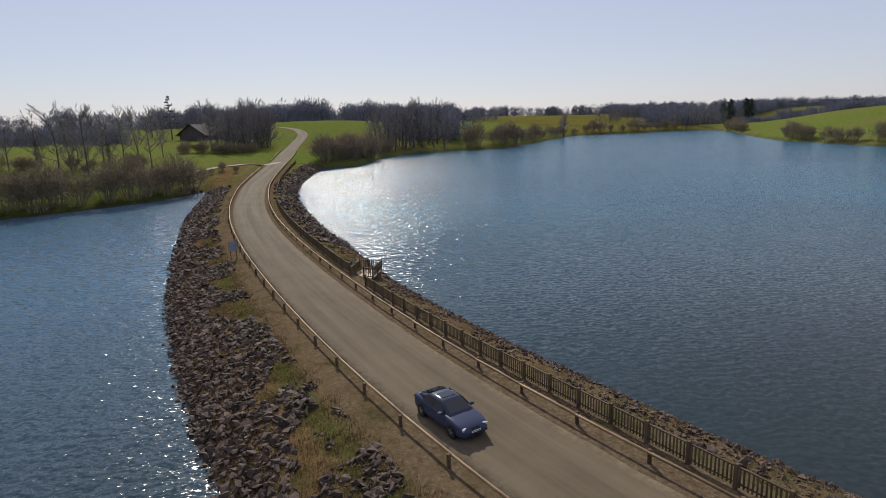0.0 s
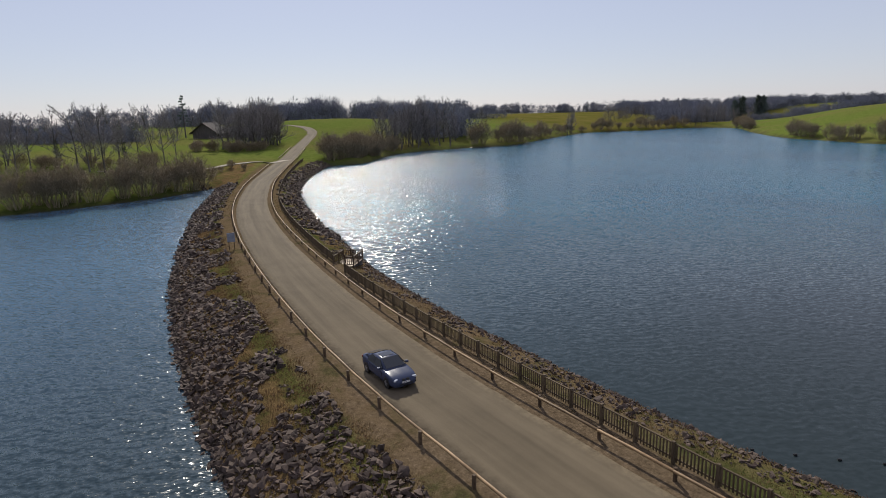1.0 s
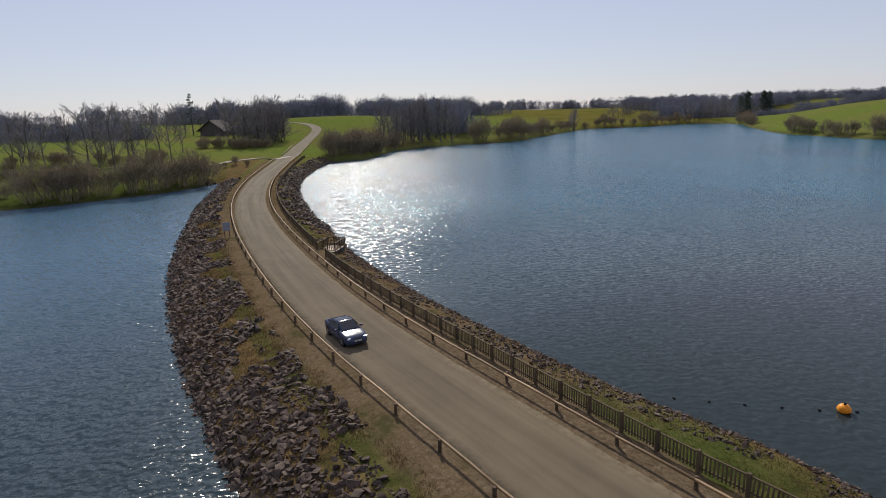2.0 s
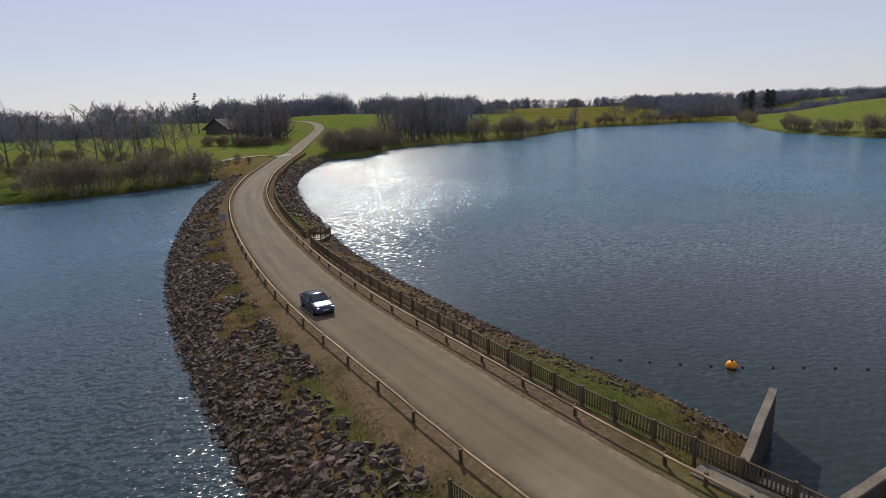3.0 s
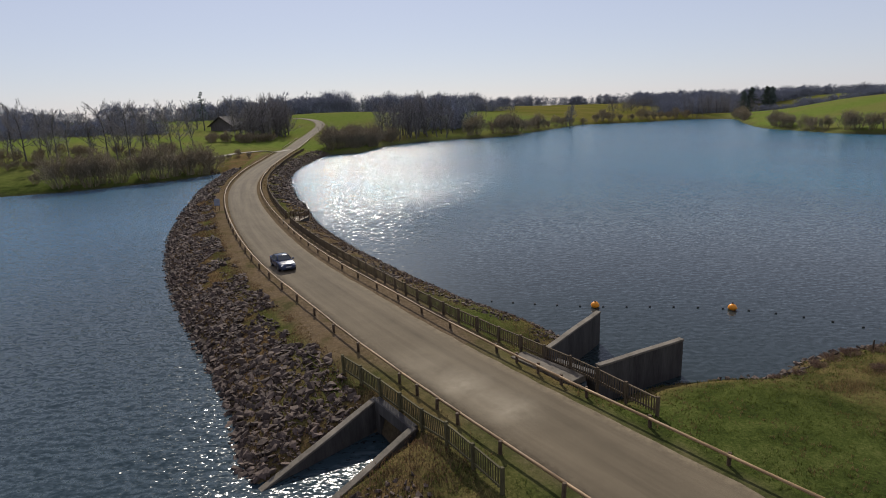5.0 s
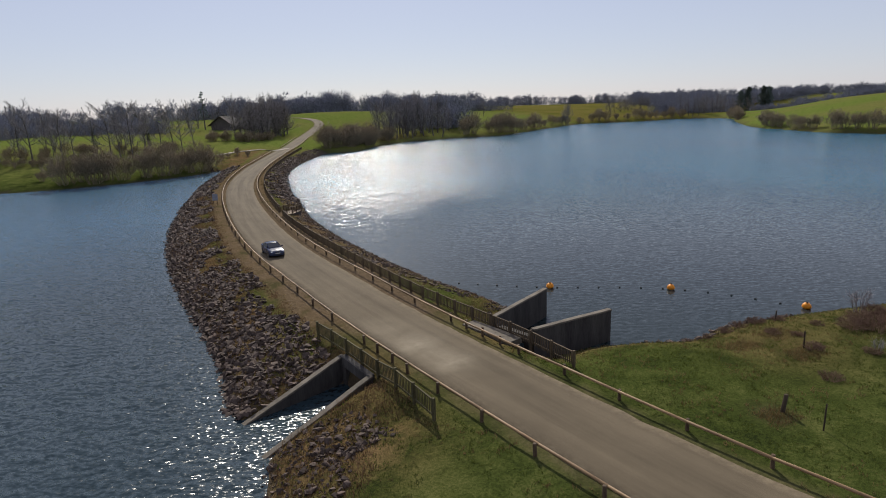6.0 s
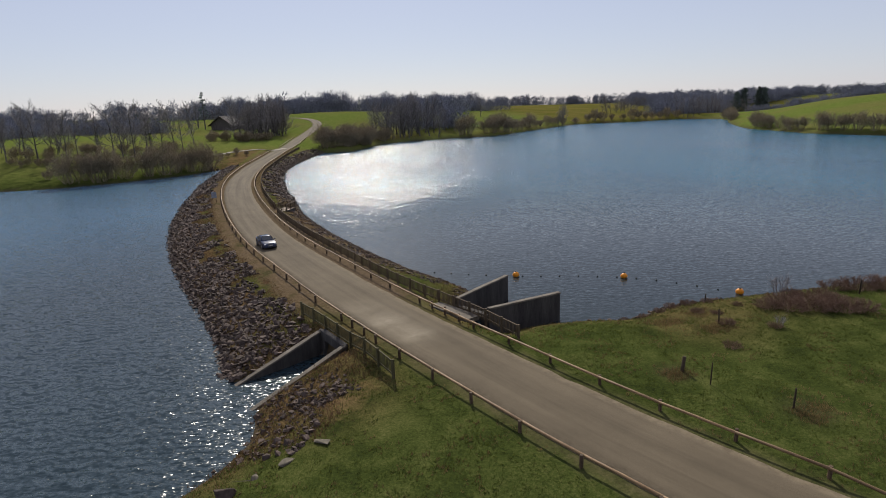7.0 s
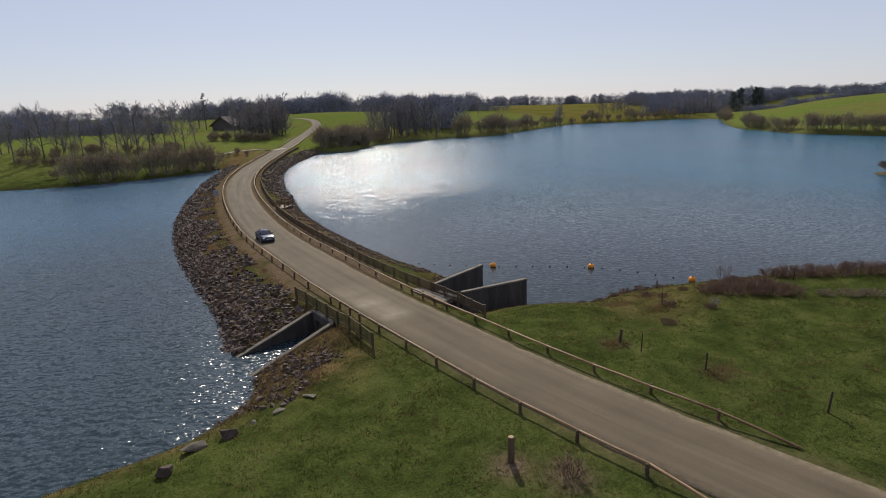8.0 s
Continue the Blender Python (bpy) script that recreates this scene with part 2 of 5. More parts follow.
LAKE = smooth_line([
    (19.0, -9.6), (19.2, -4.3), (17.4, 3.0), (16.2, 11), (15.15, 20), (14.6, 29), (14.5, 39), (15.4, 50), (16.3, 65), (18, 80), (20.5, 96),
    (26, 117), (35.5, 142), (44, 160), (54, 161), (70, 185), (85, 200), (109, 208), (136, 210), (174, 240), (233, 287),
    (255, 297), (290, 290), (330, 298), (347, 280), (332, 250), (292, 212), (243, 160), (230, 135), (217, 108), (217, 90),
    (217, 70), (222, 30), (205, -30), (140, -48), (90, -30), (62, -23.4), (53, -20.4), (44.5, -17.9), (36.4, -16.2), (29.3, -15.2), (25.6, -15.9),
    (22.9, -14.9), (19.5, -14.0), (16.2, -14.2), (15.4, -11.8)], 4, True)
POND = smooth_line([
    (6.2, -12.5), (3.8, -13.1), (1.2, -13.2), (0.9, -8), (0.3, -2), (-0.4, 3), (-1.3, 9.5), (-2.1, 18), (-2.5, 26), (-2.5, 36), (-2.2, 44), (-1.25, 56),
    (0.3, 70), (2.7, 88), (8.3, 118), (7.0, 119), (-1, 111), (-11.8, 105.5), (-22.7, 102), (-31, 101.7), (-38, 103), (-60, 106), (-120, 120),
    (-220, 100), (-260, 0), (-200, -80), (-90, -70), (-40, -38), (-18, -28.5), (-6.8, -24.6), (-1.6, -22.9), (1.1, -20.5),
    (1.8, -18.8), (2.2, -16.9), (4.4, -15.4), (6.7, -14.5)], 4, True)

LAKE_MOUTH = np.array([(15.45, -11.3), (23.0, -7.0), (24.5, -13.2), (16.35, -13.95)])
POND_MOUTH = np.array([(6.5, -11.65), (-0.6, -14.45), (-0.2, -17.3), (7.1, -14.5)])


def inside(px, py, poly):
    odd = np.zeros(px.shape, bool)
    for (x0, y0), (x1, y1) in zip(poly, np.roll(poly, -1, 0)):
        if y0 != y1:
            odd ^= ((y0 > py) != (y1 > py)) & (px < (x1 - x0) * (py - y0) / (y1 - y0) + x0)
    return odd


def line_distance(px, py, line, closed=False):
    best = np.full(px.shape, 1e9)
    ends = np.roll(line, -1, 0) if closed else line[1:]
    for (x0, y0), (x1, y1) in zip(line, ends):
        dx, dy = x1 - x0, y1 - y0
        u = np.clip(((px - x0) * dx + (py - y0) * dy) / (dx * dx + dy * dy + 1e-12), 0, 1)
        best = np.minimum(best, (px - x0 - u * dx) ** 2 + (py - y0 - u * dy) ** 2)
    return np.sqrt(best)


def shore(px, py):
    """Metres from the nearest shoreline: positive on land, negative in the water."""
    d = np.full(px.shape, 1e9)
    for poly in (LAKE, POND, LAKE_MOUTH, POND_MOUTH):
        e = line_distance(px, py, poly, True)
        d = np.minimum(d, np.where(inside(px, py, poly), -e, e))
    return np.maximum(d, 3.2 - np.hypot(px - 117.5, py - 17.0))


def step01(v, a, b):
    u = np.clip((v - a) / (b - a), 0, 1)
    return u * u * (3 - 2 * u)


def bump(px, py, x, y, wide, high):
    return high * np.exp(-((px - x) ** 2 + (py - y) ** 2) / (2 * wide * wide))


def land(px, py, d=None):
    """Height of the bare land, before the road is cut in."""
    d = shore(px, py) if d is None else d
    up = np.maximum(d, 0)
    far = np.maximum(step01(py, 105, 150), step01(px, 150, 230))
    h = 1.5 * (1 - np.exp(-up / 2.2)) + far * (7 * (1 - np.exp(-up / 70)))
    hills = (bump(px, py, 98, 300, 46, 4.6) + bump(px, py, 400, 150, 85, 8) + bump(px, py, 300, 520, 110, 3)
             + bump(px, py, -80, 420, 130, 3) + bump(px, py, 900, 800, 320, 6) + bump(px, py, 150, 800, 250, 3)
             + bump(px, py, 700, 330, 150, 5) + bump(px, py, 58, 330, 40, 1) - bump(px, py, 440, 318, 62, 8.5) - bump(px, py, 512, 374, 42, 8.0))
    h = h + hills * step01(up, 4, 60) * far
    h = h + 0.06 * np.sin(px * 0.37 + 1.3 * np.sin(py * 0.21)) * np.sin(py * 0.29 + px * 0.11) * step01(up, 1, 8)
    fill = step01(py, -20.5, -17.5) * (1 - step01(py, -10.5, -7.5)) * (px < 9)
    h = np.maximum(h, 1.42 * step01(px, 0.6, 7.2) * (1 - np.exp(-up / 0.3)) * fill)
    steep = np.where(inside(px, py, LAKE_MOUTH) | inside(px, py, POND_MOUTH), 2.0, 0.45)
    return np.where(d < 0, np.maximum(-2.5, d * steep), h)


ROAD = smooth_line([(33, -86), (23.6, -58), (16.9, -37), (15.05, -31), (13.5, -25), (11.25, -14), (9.7, -5), (9.05, 0), (7.5, 12), (6.8, 23), (6.65, 37), (7.15, 53),
                    (8.6, 70), (11.6, 89), (17.6, 116), (28.0, 150), (39.3, 185.6), (50.2, 219), (57.7, 239.7), (61, 253), (61.2, 267), (57, 281), (46, 294), (28, 303)], 8)
ROAD_HALF = 2.15


def along(line):
    """Length along a line at each of its points."""
    return np.concatenate([[0], np.cumsum(np.hypot(*np.diff(line, axis=0).T))])


def resample(line, gap):
    s = along(line)
    n = max(2, int(round(s[-1] / gap)) + 1)
    u = np.linspace(0, s[-1], n)
    return np.stack([np.interp(u, s, line[:, 0]), np.interp(u, s, line[:, 1])], 1)


def offset(line, aside):
    """The line moved sideways: positive to the right of its way."""
    t = np.gradient(line, axis=0)
    t /= np.hypot(t[:, 0], t[:, 1])[:, None]
    return line + np.stack([t[:, 1], -t[:, 0]], 1) * aside


ROAD = resample(ROAD, 1.0)
_raw = land(ROAD[:, 0], ROAD[:, 1])
_raw = np.where(ROAD[:, 1] < 128, 1.55, np.maximum(_raw, 1.55))
ROAD_Z = np.convolve(np.pad(_raw, 12, mode="edge"), np.ones(25) / 25, "valid")


def road_near(px, py):
    """Distance to the road's middle, and the road's height there."""
    best, z = np.full(px.shape, 1e9), np.zeros(px.shape)
    for (x, y), h in zip(ROAD[::2], ROAD_Z[::2]):
        d = (px - x) ** 2 + (py - y) ** 2
        z = np.where(d < best, h, z)
        best = np.minimum(best, d)
    return np.sqrt(best), z


def height(px, py):
    px, py = np.asarray(px, float), np.asarray(py, float)
    d = shore(px, py)
    h = land(px, py, d)
    far, z = road_near(px, py)
    return h + (z - 0.05 - h) * (1 - step01(far, 2.7, 5.2)) * (d > 0)


def height_at(x, y):
    return float(height(np.array([x]), np.array([y]))[0])


# ---------------------------------------------------------------- ground, water, road
def lines(*spans):
    """Grid lines: spans of (start, end, gap), end to end."""
    out = []
    for a, b, gap in spans:
        n = max(1, int(round((b - a) / gap)))
        out += [a + (b - a) * i / n for i in range(n)]
    return np.array(out + [spans[-1][1]])


def build_ground():
    xs = lines((-3000, -800, 220), (-800, -250, 50), (-250, -60, 12), (-60, -8, 2.2), (-8, 30, 0.45), (30, 70, 1.2), (70, 260, 5), (260, 520, 8), (520, 1200, 34), (1200, 3200, 200))
    ys = lines((-800, -160, 60), (-160, -60, 8), (-60, -40, 1.6), (-40, 30, 0.6), (30, 130, 1.2), (130, 330, 3.2), (330, 600, 9), (600, 1300, 32), (1300, 3600, 200))
    gx, gy = np.meshgrid(xs, ys)
    px, py = gx.ravel(), gy.ravel()
    d, (far, _) = shore(px, py), road_near(px, py)
    z = height(px, py)
    rough = np.array([noise.noise((x * 0.9, y * 0.9, 0)) + 0.5 * noise.noise((x * 2.3, y * 2.3, 4)) if -15 < x < 75 and -60 < y < 150 else 0.0 for x, y in zip(px, py)])
    z = z + 0.05 * rough * step01(far, 2.4, 3.4) * step01(d, 0.0, 1.5)
    nx, ny = len(xs), len(ys)
    i = np.arange(nx * ny).reshape(ny, nx)
    quads = np.stack([i[:-1, :-1], i[:-1, 1:], i[1:, 1:], i[1:, :-1]], -1).reshape(-1, 4)
    me = bpy.data.meshes.new("ground")
    me.from_pydata(np.stack([px, py, z], 1).tolist(), [], quads.tolist())
    me.materials.append(GROUND)
    me.polygons.foreach_set("use_smooth", np.ones(len(quads), bool))
    lake_side = px > np.interp(py, ROAD[:, 1], ROAD[:, 0])
    dam = np.where(lake_side & (far > 3.9), step01(py, -5, 9), step01(py, -12, -4)) * (1 - step01(py, 140, 165)) * (1 - step01(far, 9, 15))
    fields = {
        "dry": np.maximum(np.maximum(np.maximum(dam * (1 - 0.75 * (1 - step01(np.abs(far - 4.9), 0.3, 0.9))), np.minimum(1, bump(px, py, 4.4, -18.6, 2.3, 1.5) + bump(px, py, 19, -9, 2.5, 1) + bump(px, py, 27, -17, 2.4, 0.5) + bump(px, py, 33, -18.5, 3.0, 0.5) + bump(px, py, 26.5, -21.5, 2.0, 0.4))), (1 - step01(d, 0.6, 3.0)) * 0.8 * (py < 60)), bump(px, py, 72, 205, 15, 0.9) * (d > 3)) * (d > -2),
        "bare": bump(px, py, 9.55, -32.7, 0.5, 1.6) + bump(px, py, 11.1, -34.3, 0.55, 2.2) + bump(px, py, 20.2, -25.3, 0.5, 0.7) + bump(px, py, 22.4, -30.4, 0.6, 0.6) + dam * (1 - step01(np.abs(far - 3.2), 0.6, 1.6)) * 0.9 + dam * lake_side * (1 - step01(py, 30, 45)) * 0.8 + (1 - step01(far, 2.4, 3.1)) * 0.5,
        "wet": 1 - step01(d, -0.1, 0.45),
        "far": np.maximum(step01(py, 100, 140), step01(px, 120, 200)),
        "pale": step01(px, 215, 260) * step01(py, 270, 300) * (1 - step01(px, 520, 700)),
    }
    for key, v in fields.items():
        me.attributes.new(key, "FLOAT", "POINT").data.foreach_set("value", v.astype(np.float32))
    return tagged(new("ground", me), "green spring grassland with dry straw banks around two lakes", "ground", kind="structure")


def build_water(far_x, material, label, category):
    """A sheet of water from under the middle of the dam out to far_x."""
    mid = [(33, -160), *(tuple(p) for p in ROAD[::6]), (28, 360)]
    ring = [(x, y, 0) for x, y in mid] + [(far_x, 360, 0), (far_x, -160, 0)]
    me = mesh_from("water", ring, [tuple(range(len(ring)))], material)
    if me.polygons[0].normal.z < 0:
        me.flip_normals()
    return tagged(new("water", me), label, category, kind="structure")


def ribbon(name, line, z, half, material, crown=0.04, lanes=8):
    """A road-like strip with a light crown, ragged edges and a thickness of 6 cm."""
    t = np.gradient(line, axis=0)
    t /= np.hypot(t[:, 0], t[:, 1])[:, None]
    side = np.stack([t[:, 1], -t[:, 0]], 1)
    s = along(line)
    verts, uvs, edge = [], [], []
    for i in range(len(line)):
        for j in range(-1, lanes + 2):
            u = min(max(j / lanes, 0), 1) * 2 - 1
            w = half + 0.10 * noise.noise((s[i] * 0.7, 3.0 if u > 0 else 9.0, 0)) + 0.05 * noise.noise((s[i] * 2.9, 5.0 if u > 0 else 1.0, 0))
            p = line[i] + side[i] * u * w
            verts.append((p[0], p[1], z[i] + (crown * (1 - u * u) if 0 <= j <= lanes else -0.09)))
            uvs.append((u * half, s[i]))
            edge.append(float(np.clip((abs(u) - 0.86) / 0.14, 0, 1)))
    n = lanes + 3
    faces = [(i * n + j, i * n + j + 1, (i + 1) * n + j + 1, (i + 1) * n + j) for i in range(len(line) - 1) for j in range(n - 1)]
    me = mesh_from(name, verts, faces, material)
    layer = me.uv_layers.new(name="UVMap")
    index = np.zeros(len(me.loops), int)
    me.loops.foreach_get("vertex_index", index)
    layer.data.foreach_set("uv", np.array(uvs, np.float32)[index].ravel())
    me.attributes.new("edge", "FLOAT", "POINT").data.foreach_set("value", np.array(edge, np.float32))
    xy = np.array(verts)[:, :2]
    pale = bump(xy[:, 0], xy[:, 1], 10.3, -12.4, 0.8, 1.1) + bump(xy[:, 0], xy[:, 1], 9.2, -9.6, 1.3, 0.4) + bump(xy[:, 0], xy[:, 1], 11.0, -15.0, 0.7, 1.1)
    me.attributes.new("pale", "FLOAT", "POINT").data.foreach_set("value", pale.astype(np.float32))
    for p in me.polygons:
        p.use_smooth = True
    me.flip_normals() if me.polygons[n // 2].normal.z < 0 else None
    return new(name, me)


build_ground()
build_water(420, LAKE_WATER, "wind-rippled blue-grey lake water glittering in low sun", "lake")
build_water(-320, POND_WATER, "choppy dark-blue pond water with sparkling wavelets", "pond")
tagged(ribbon("road", ROAD, ROAD_Z, ROAD_HALF, ASPHALT), "narrow sun-bleached asphalt road curving along the dam", "road", kind="structure")
LANE = resample(smooth_line([(30.5, 158), (25, 151.5), (20, 149), (10.6, 139.6), (0, 137.5), (-14, 139)], 6), 1.0)
GRAVEL = worn("pale_gravel", (0.26, 0.23, 0.18), (0.46, 0.42, 0.33), 1.2, 0.95, 0.4, 0.02)
tagged(ribbon("track", LANE, height(LANE[:, 0], LANE[:, 1]) + 0.10, 1.0, GRAVEL), "pale gravel side track across the meadow", "track", kind="structure")


# ---------------------------------------------------------------- timber guard rails along the road
def turn_to(p, q):
    return math.degrees(math.atan2(q[1] - p[1], q[0] - p[0]))


def stretch(aside, y0, y1):
    """The stretch between two y of the road's line moved sideways."""
    line = offset(ROAD, aside)
    return line[(line[:, 1] >= y0) & (line[:, 1] <= y1)]


def walk_line(line, gap):
    """Evenly spaced points along a line, with the way there in degrees."""
    pts = resample(line, gap)
    ways = [turn_to(pts[max(i - 1, 0)], pts[min(i + 1, len(pts) - 1)]) for i in range(len(pts))]
    return pts, ways


RAIL_POST = log_mesh("post", 0.85, 0.075, TIMBER, 8)
RAIL_LOGS = {}


def rail_log(length):
    key = round(length, 1)
    if key not in RAIL_LOGS:
        RAIL_LOGS[key] = log_mesh("rail", key + 0.06, 0.062, PALE_TIMBER, 8, True, 0.92, 0.012)
    return RAIL_LOGS[key]


def guard_rail(aside, spans, side, label, drop_start=False):
    """Round posts with a log bolted along their road side, over spans of (y from, y to, gap); drop_start lets the first log run down to the ground."""
    runs = [resample(stretch(aside, y0, y1), gap) for y0, y1, gap in spans]
    pts = np.concatenate([runs[0]] + [r[1:] for r in runs[1:]])
    ways = [turn_to(pts[max(i - 1, 0)], pts[min(i + 1, len(pts) - 1)]) for i in range(len(pts))]
    ob = thing("guard_rail", label, "guard rail", pose(pts[0][0], pts[0][1], 0))
    rnd = random.Random(len(pts))
    zs = height(pts[:, 0], pts[:, 1])
    ends = []
    for i, (p, w) in enumerate(zip(pts, ways)):
        lean = rnd.uniform(-2.5, 2.5)
        top = 0.50 + rnd.uniform(-0.02, 0.02)
        if drop_start and i == 0:
            ends.append((p[0], p[1], zs[i] + 0.06))
            continue
        m = pose(p[0] - pts[0][0], p[1] - pts[0][1], zs[i] + top - 0.85, lean, rnd.uniform(-2, 2), w)
        part_mesh("post", RAIL_POST, ob, "", m)
        a = radians(w)
        ends.append((p[0] + side * math.sin(a) * 0.13, p[1] - side * math.cos(a) * 0.13, zs[i] + 0.435))
    for a, b in zip(ends, ends[1:]):
        d = Vector(b) - Vector(a)
        start = Vector(a) - Vector((pts[0][0], pts[0][1], 0))
        m = Matrix.Translation(start) @ d.to_track_quat("X", "Z").to_matrix().to_4x4() @ pose(-0.03, 0, 0, rnd.uniform(0, 360))
        part_mesh("rail", rail_log(d.length), ob, "", m)
    return ob


guard_rail(-2.69, ((-38.45, -16.7, 3.2), (-16.9, -9.9, 1.69), (-10.1, 147, 3.36)), 1, "weathered timber guard rail of round posts and logs beside the road", True)
guard_rail(2.90, ((-37.0, -15.6, 3.15), (-15.8, -9.3, 1.6), (-9.5, 188, 3.25)), -1, "weathered timber guard rail between the road and paling fence", True)
guard_rail(-2.69, ((163, 196, 3.3),), 1, "short timber guard rail beyond the track junction")


# ---------------------------------------------------------------- paling fences
def paling_fence(line, gap, label, wood, pickets=13, single=0, tall=1.0):
    """Square posts, two cross rails and upright pales; the first panels have single pales, the others one joined mesh."""
    pts, ways = walk_line(line, gap)
    x0, y0 = pts[0]
    ob = thing("paling_fence", label, "fence", pose(x0, y0, 0))
    rnd = random.Random(len(pts) + 7)
    zs = np.maximum(height(pts[:, 0], pts[:, 1]), 1.30)
    post_me = box_mesh("post", (0.125, 0.125, tall + 0.41), wood, 0.012)
    pale_me = box_mesh("pale", (0.062, 0.022, tall - 0.14), wood, 0.004)
    rails = {}
    rest_v, rest_f = [], []
    for i, (p, w) in enumerate(zip(pts, ways)):
        part_mesh("post", post_me, ob, "", pose(p[0] - x0, p[1] - y0, zs[i] - 0.35, rnd.uniform(-1, 1), rnd.uniform(-1, 1), w))
    made = 0
    for i in range(len(pts) - 1):
        p, q = pts[i], pts[i + 1]
        a, b = Vector((p[0] - x0, p[1] - y0, zs[i])), Vector((q[0] - x0, q[1] - y0, zs[i + 1]))
        d = b - a
        way = d.to_track_quat("X", "Z").to_matrix().to_4x4()
        n = round(d.length, 1)
        for high, size in ((tall - 0.03, (n, 0.07, 0.05)), (0.22, (n, 0.05, 0.07))):
            if (n, high) not in rails:
                rails[n, high] = box_mesh("cross_rail", size, wood, 0.006, False)
            part_mesh("cross_rail", rails[n, high], ob, "", Matrix.Translation((a + b) / 2 + Vector((0, 0, high))) @ way)
        for s in range(1, pickets + 1):
            c = a + d * (s / (pickets + 1)) + Vector((0, 0, 0.10 + rnd.uniform(-0.015, 0.015)))
            m = Matrix.Translation(c) @ way @ pose(0, 0.03, 0, 0, rnd.uniform(-1.2, 1.2), 0)
            if made < single:
                part_mesh("pale", pale_me, ob, "", m)
                made += 1
            else:
                k = len(rest_v)
                hx, hy, hz = 0.031, 0.011, tall - 0.14
                rest_v += [m @ Vector(v) for v in ((-hx, -hy, 0), (hx, -hy, 0), (hx, hy, 0), (-hx, hy, 0), (-hx, -hy, hz), (hx, -hy, hz), (hx, hy, hz), (-hx, hy, hz))]
                rest_f += [tuple(k + j for j in f) for f in ((0, 3, 2, 1), (4, 5, 6, 7), (0, 1, 5, 4), (1, 2, 6, 5), (2, 3, 7, 6), (3, 0, 4, 7))]
    if rest_f:
        tagged(part_mesh("paling_infill", mesh_from("paling_infill", rest_v, rest_f, wood), ob), kind="stuff")
    return ob


FENCE = smooth_line([(16.15, -17.95), (15.78, -14.38), (15.12, -11.1), (14.42, -8.1), (13.62, -5.2), (12.95, -0.1), (12.32, 5.2), (11.74, 10.3), (11.08, 16.5), (10.66, 22.3), (10.36, 28), (10.32, 33.2)], 6)
FENCE_NORTH = smooth_line([(10.6, 37.6), (10.6, 41), (10.95, 50), (11.6, 60), (13.1, 74), (15.4, 88), (18.6, 102), (23.2, 120), (29.5, 140), (35.0, 157)], 6)
paling_fence(FENCE, 1.66, "brown wooden paling fence along the lake side", PALING, 11, 300, 0.80)
paling_fence(FENCE_NORTH, 2.05, "grey-brown wooden paling fence following the curve of the dam", PALING, 13, 0, 0.82)
paling_fence(smooth_line([(6.0, -8.2), (6.8, -11.4), (7.42, -14.5), (7.9, -17.0), (8.26, -19.6)], 4), 1.66, "greenish wooden paling fence above the culvert mouth", GREEN_PALING, 11, 80, 0.92)


# ---------------------------------------------------------------- culvert with concrete wing walls
def wing_wall(name, a, b, top_a, top_b, label, thick=0.27, foot=-1.6):
    """A concrete wall from a to b, its top running from one height to the other, with a lighter worn coping."""
    ob = thing(name, label, "wall", pose(a[0], a[1], 0, 0, 0, turn_to(a, b)), group="culvert wing walls")
    n = math.hypot(b[0] - a[0], b[1] - a[1])
    h = thick / 2
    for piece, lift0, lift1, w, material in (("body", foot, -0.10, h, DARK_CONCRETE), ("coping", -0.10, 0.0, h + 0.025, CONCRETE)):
        bm = bmesh.new()
        rows = []
        for i in range(9):
            u = i / 8
            x = u * (n + (0.03 if piece == "coping" else 0))
            t = top_a + (top_b - top_a) * u
            lo = foot if piece == "body" else t + lift0
            jog = 0.012 * math.sin(5.1 * i)
            rows.append([bm.verts.new(v) for v in ((x, -w + jog, lo), (x, w + jog, lo), (x, w + jog, t + lift1), (x, -w + jog, t + lift1))])
        for r, s in zip(rows, rows[1:]):
            for j in range(4):
                bm.faces.new((r[j], s[j], s[(j + 1) % 4], r[(j + 1) % 4]))
        bm.faces.new(rows[0])
        bm.faces.new(rows[-1][::-1])
        bmesh.ops.recalc_face_normals(bm, faces=bm.faces)
        bmesh.ops.bevel(bm, geom=[e for e in bm.edges if len(e.link_faces) == 2 and e.calc_face_angle(0) > 0.7], offset=0.018, segments=1, affect="EDGES")
        part(piece, bm, material, ob, "weathered grey coping" if piece == "coping" else "")
    return ob


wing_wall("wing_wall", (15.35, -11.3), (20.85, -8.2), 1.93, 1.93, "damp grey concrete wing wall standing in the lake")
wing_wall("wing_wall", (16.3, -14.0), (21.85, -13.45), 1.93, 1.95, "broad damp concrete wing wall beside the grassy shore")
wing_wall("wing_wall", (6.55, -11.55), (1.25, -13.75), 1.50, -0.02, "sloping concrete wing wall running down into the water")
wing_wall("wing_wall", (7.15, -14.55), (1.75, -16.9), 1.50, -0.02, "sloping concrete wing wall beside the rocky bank")


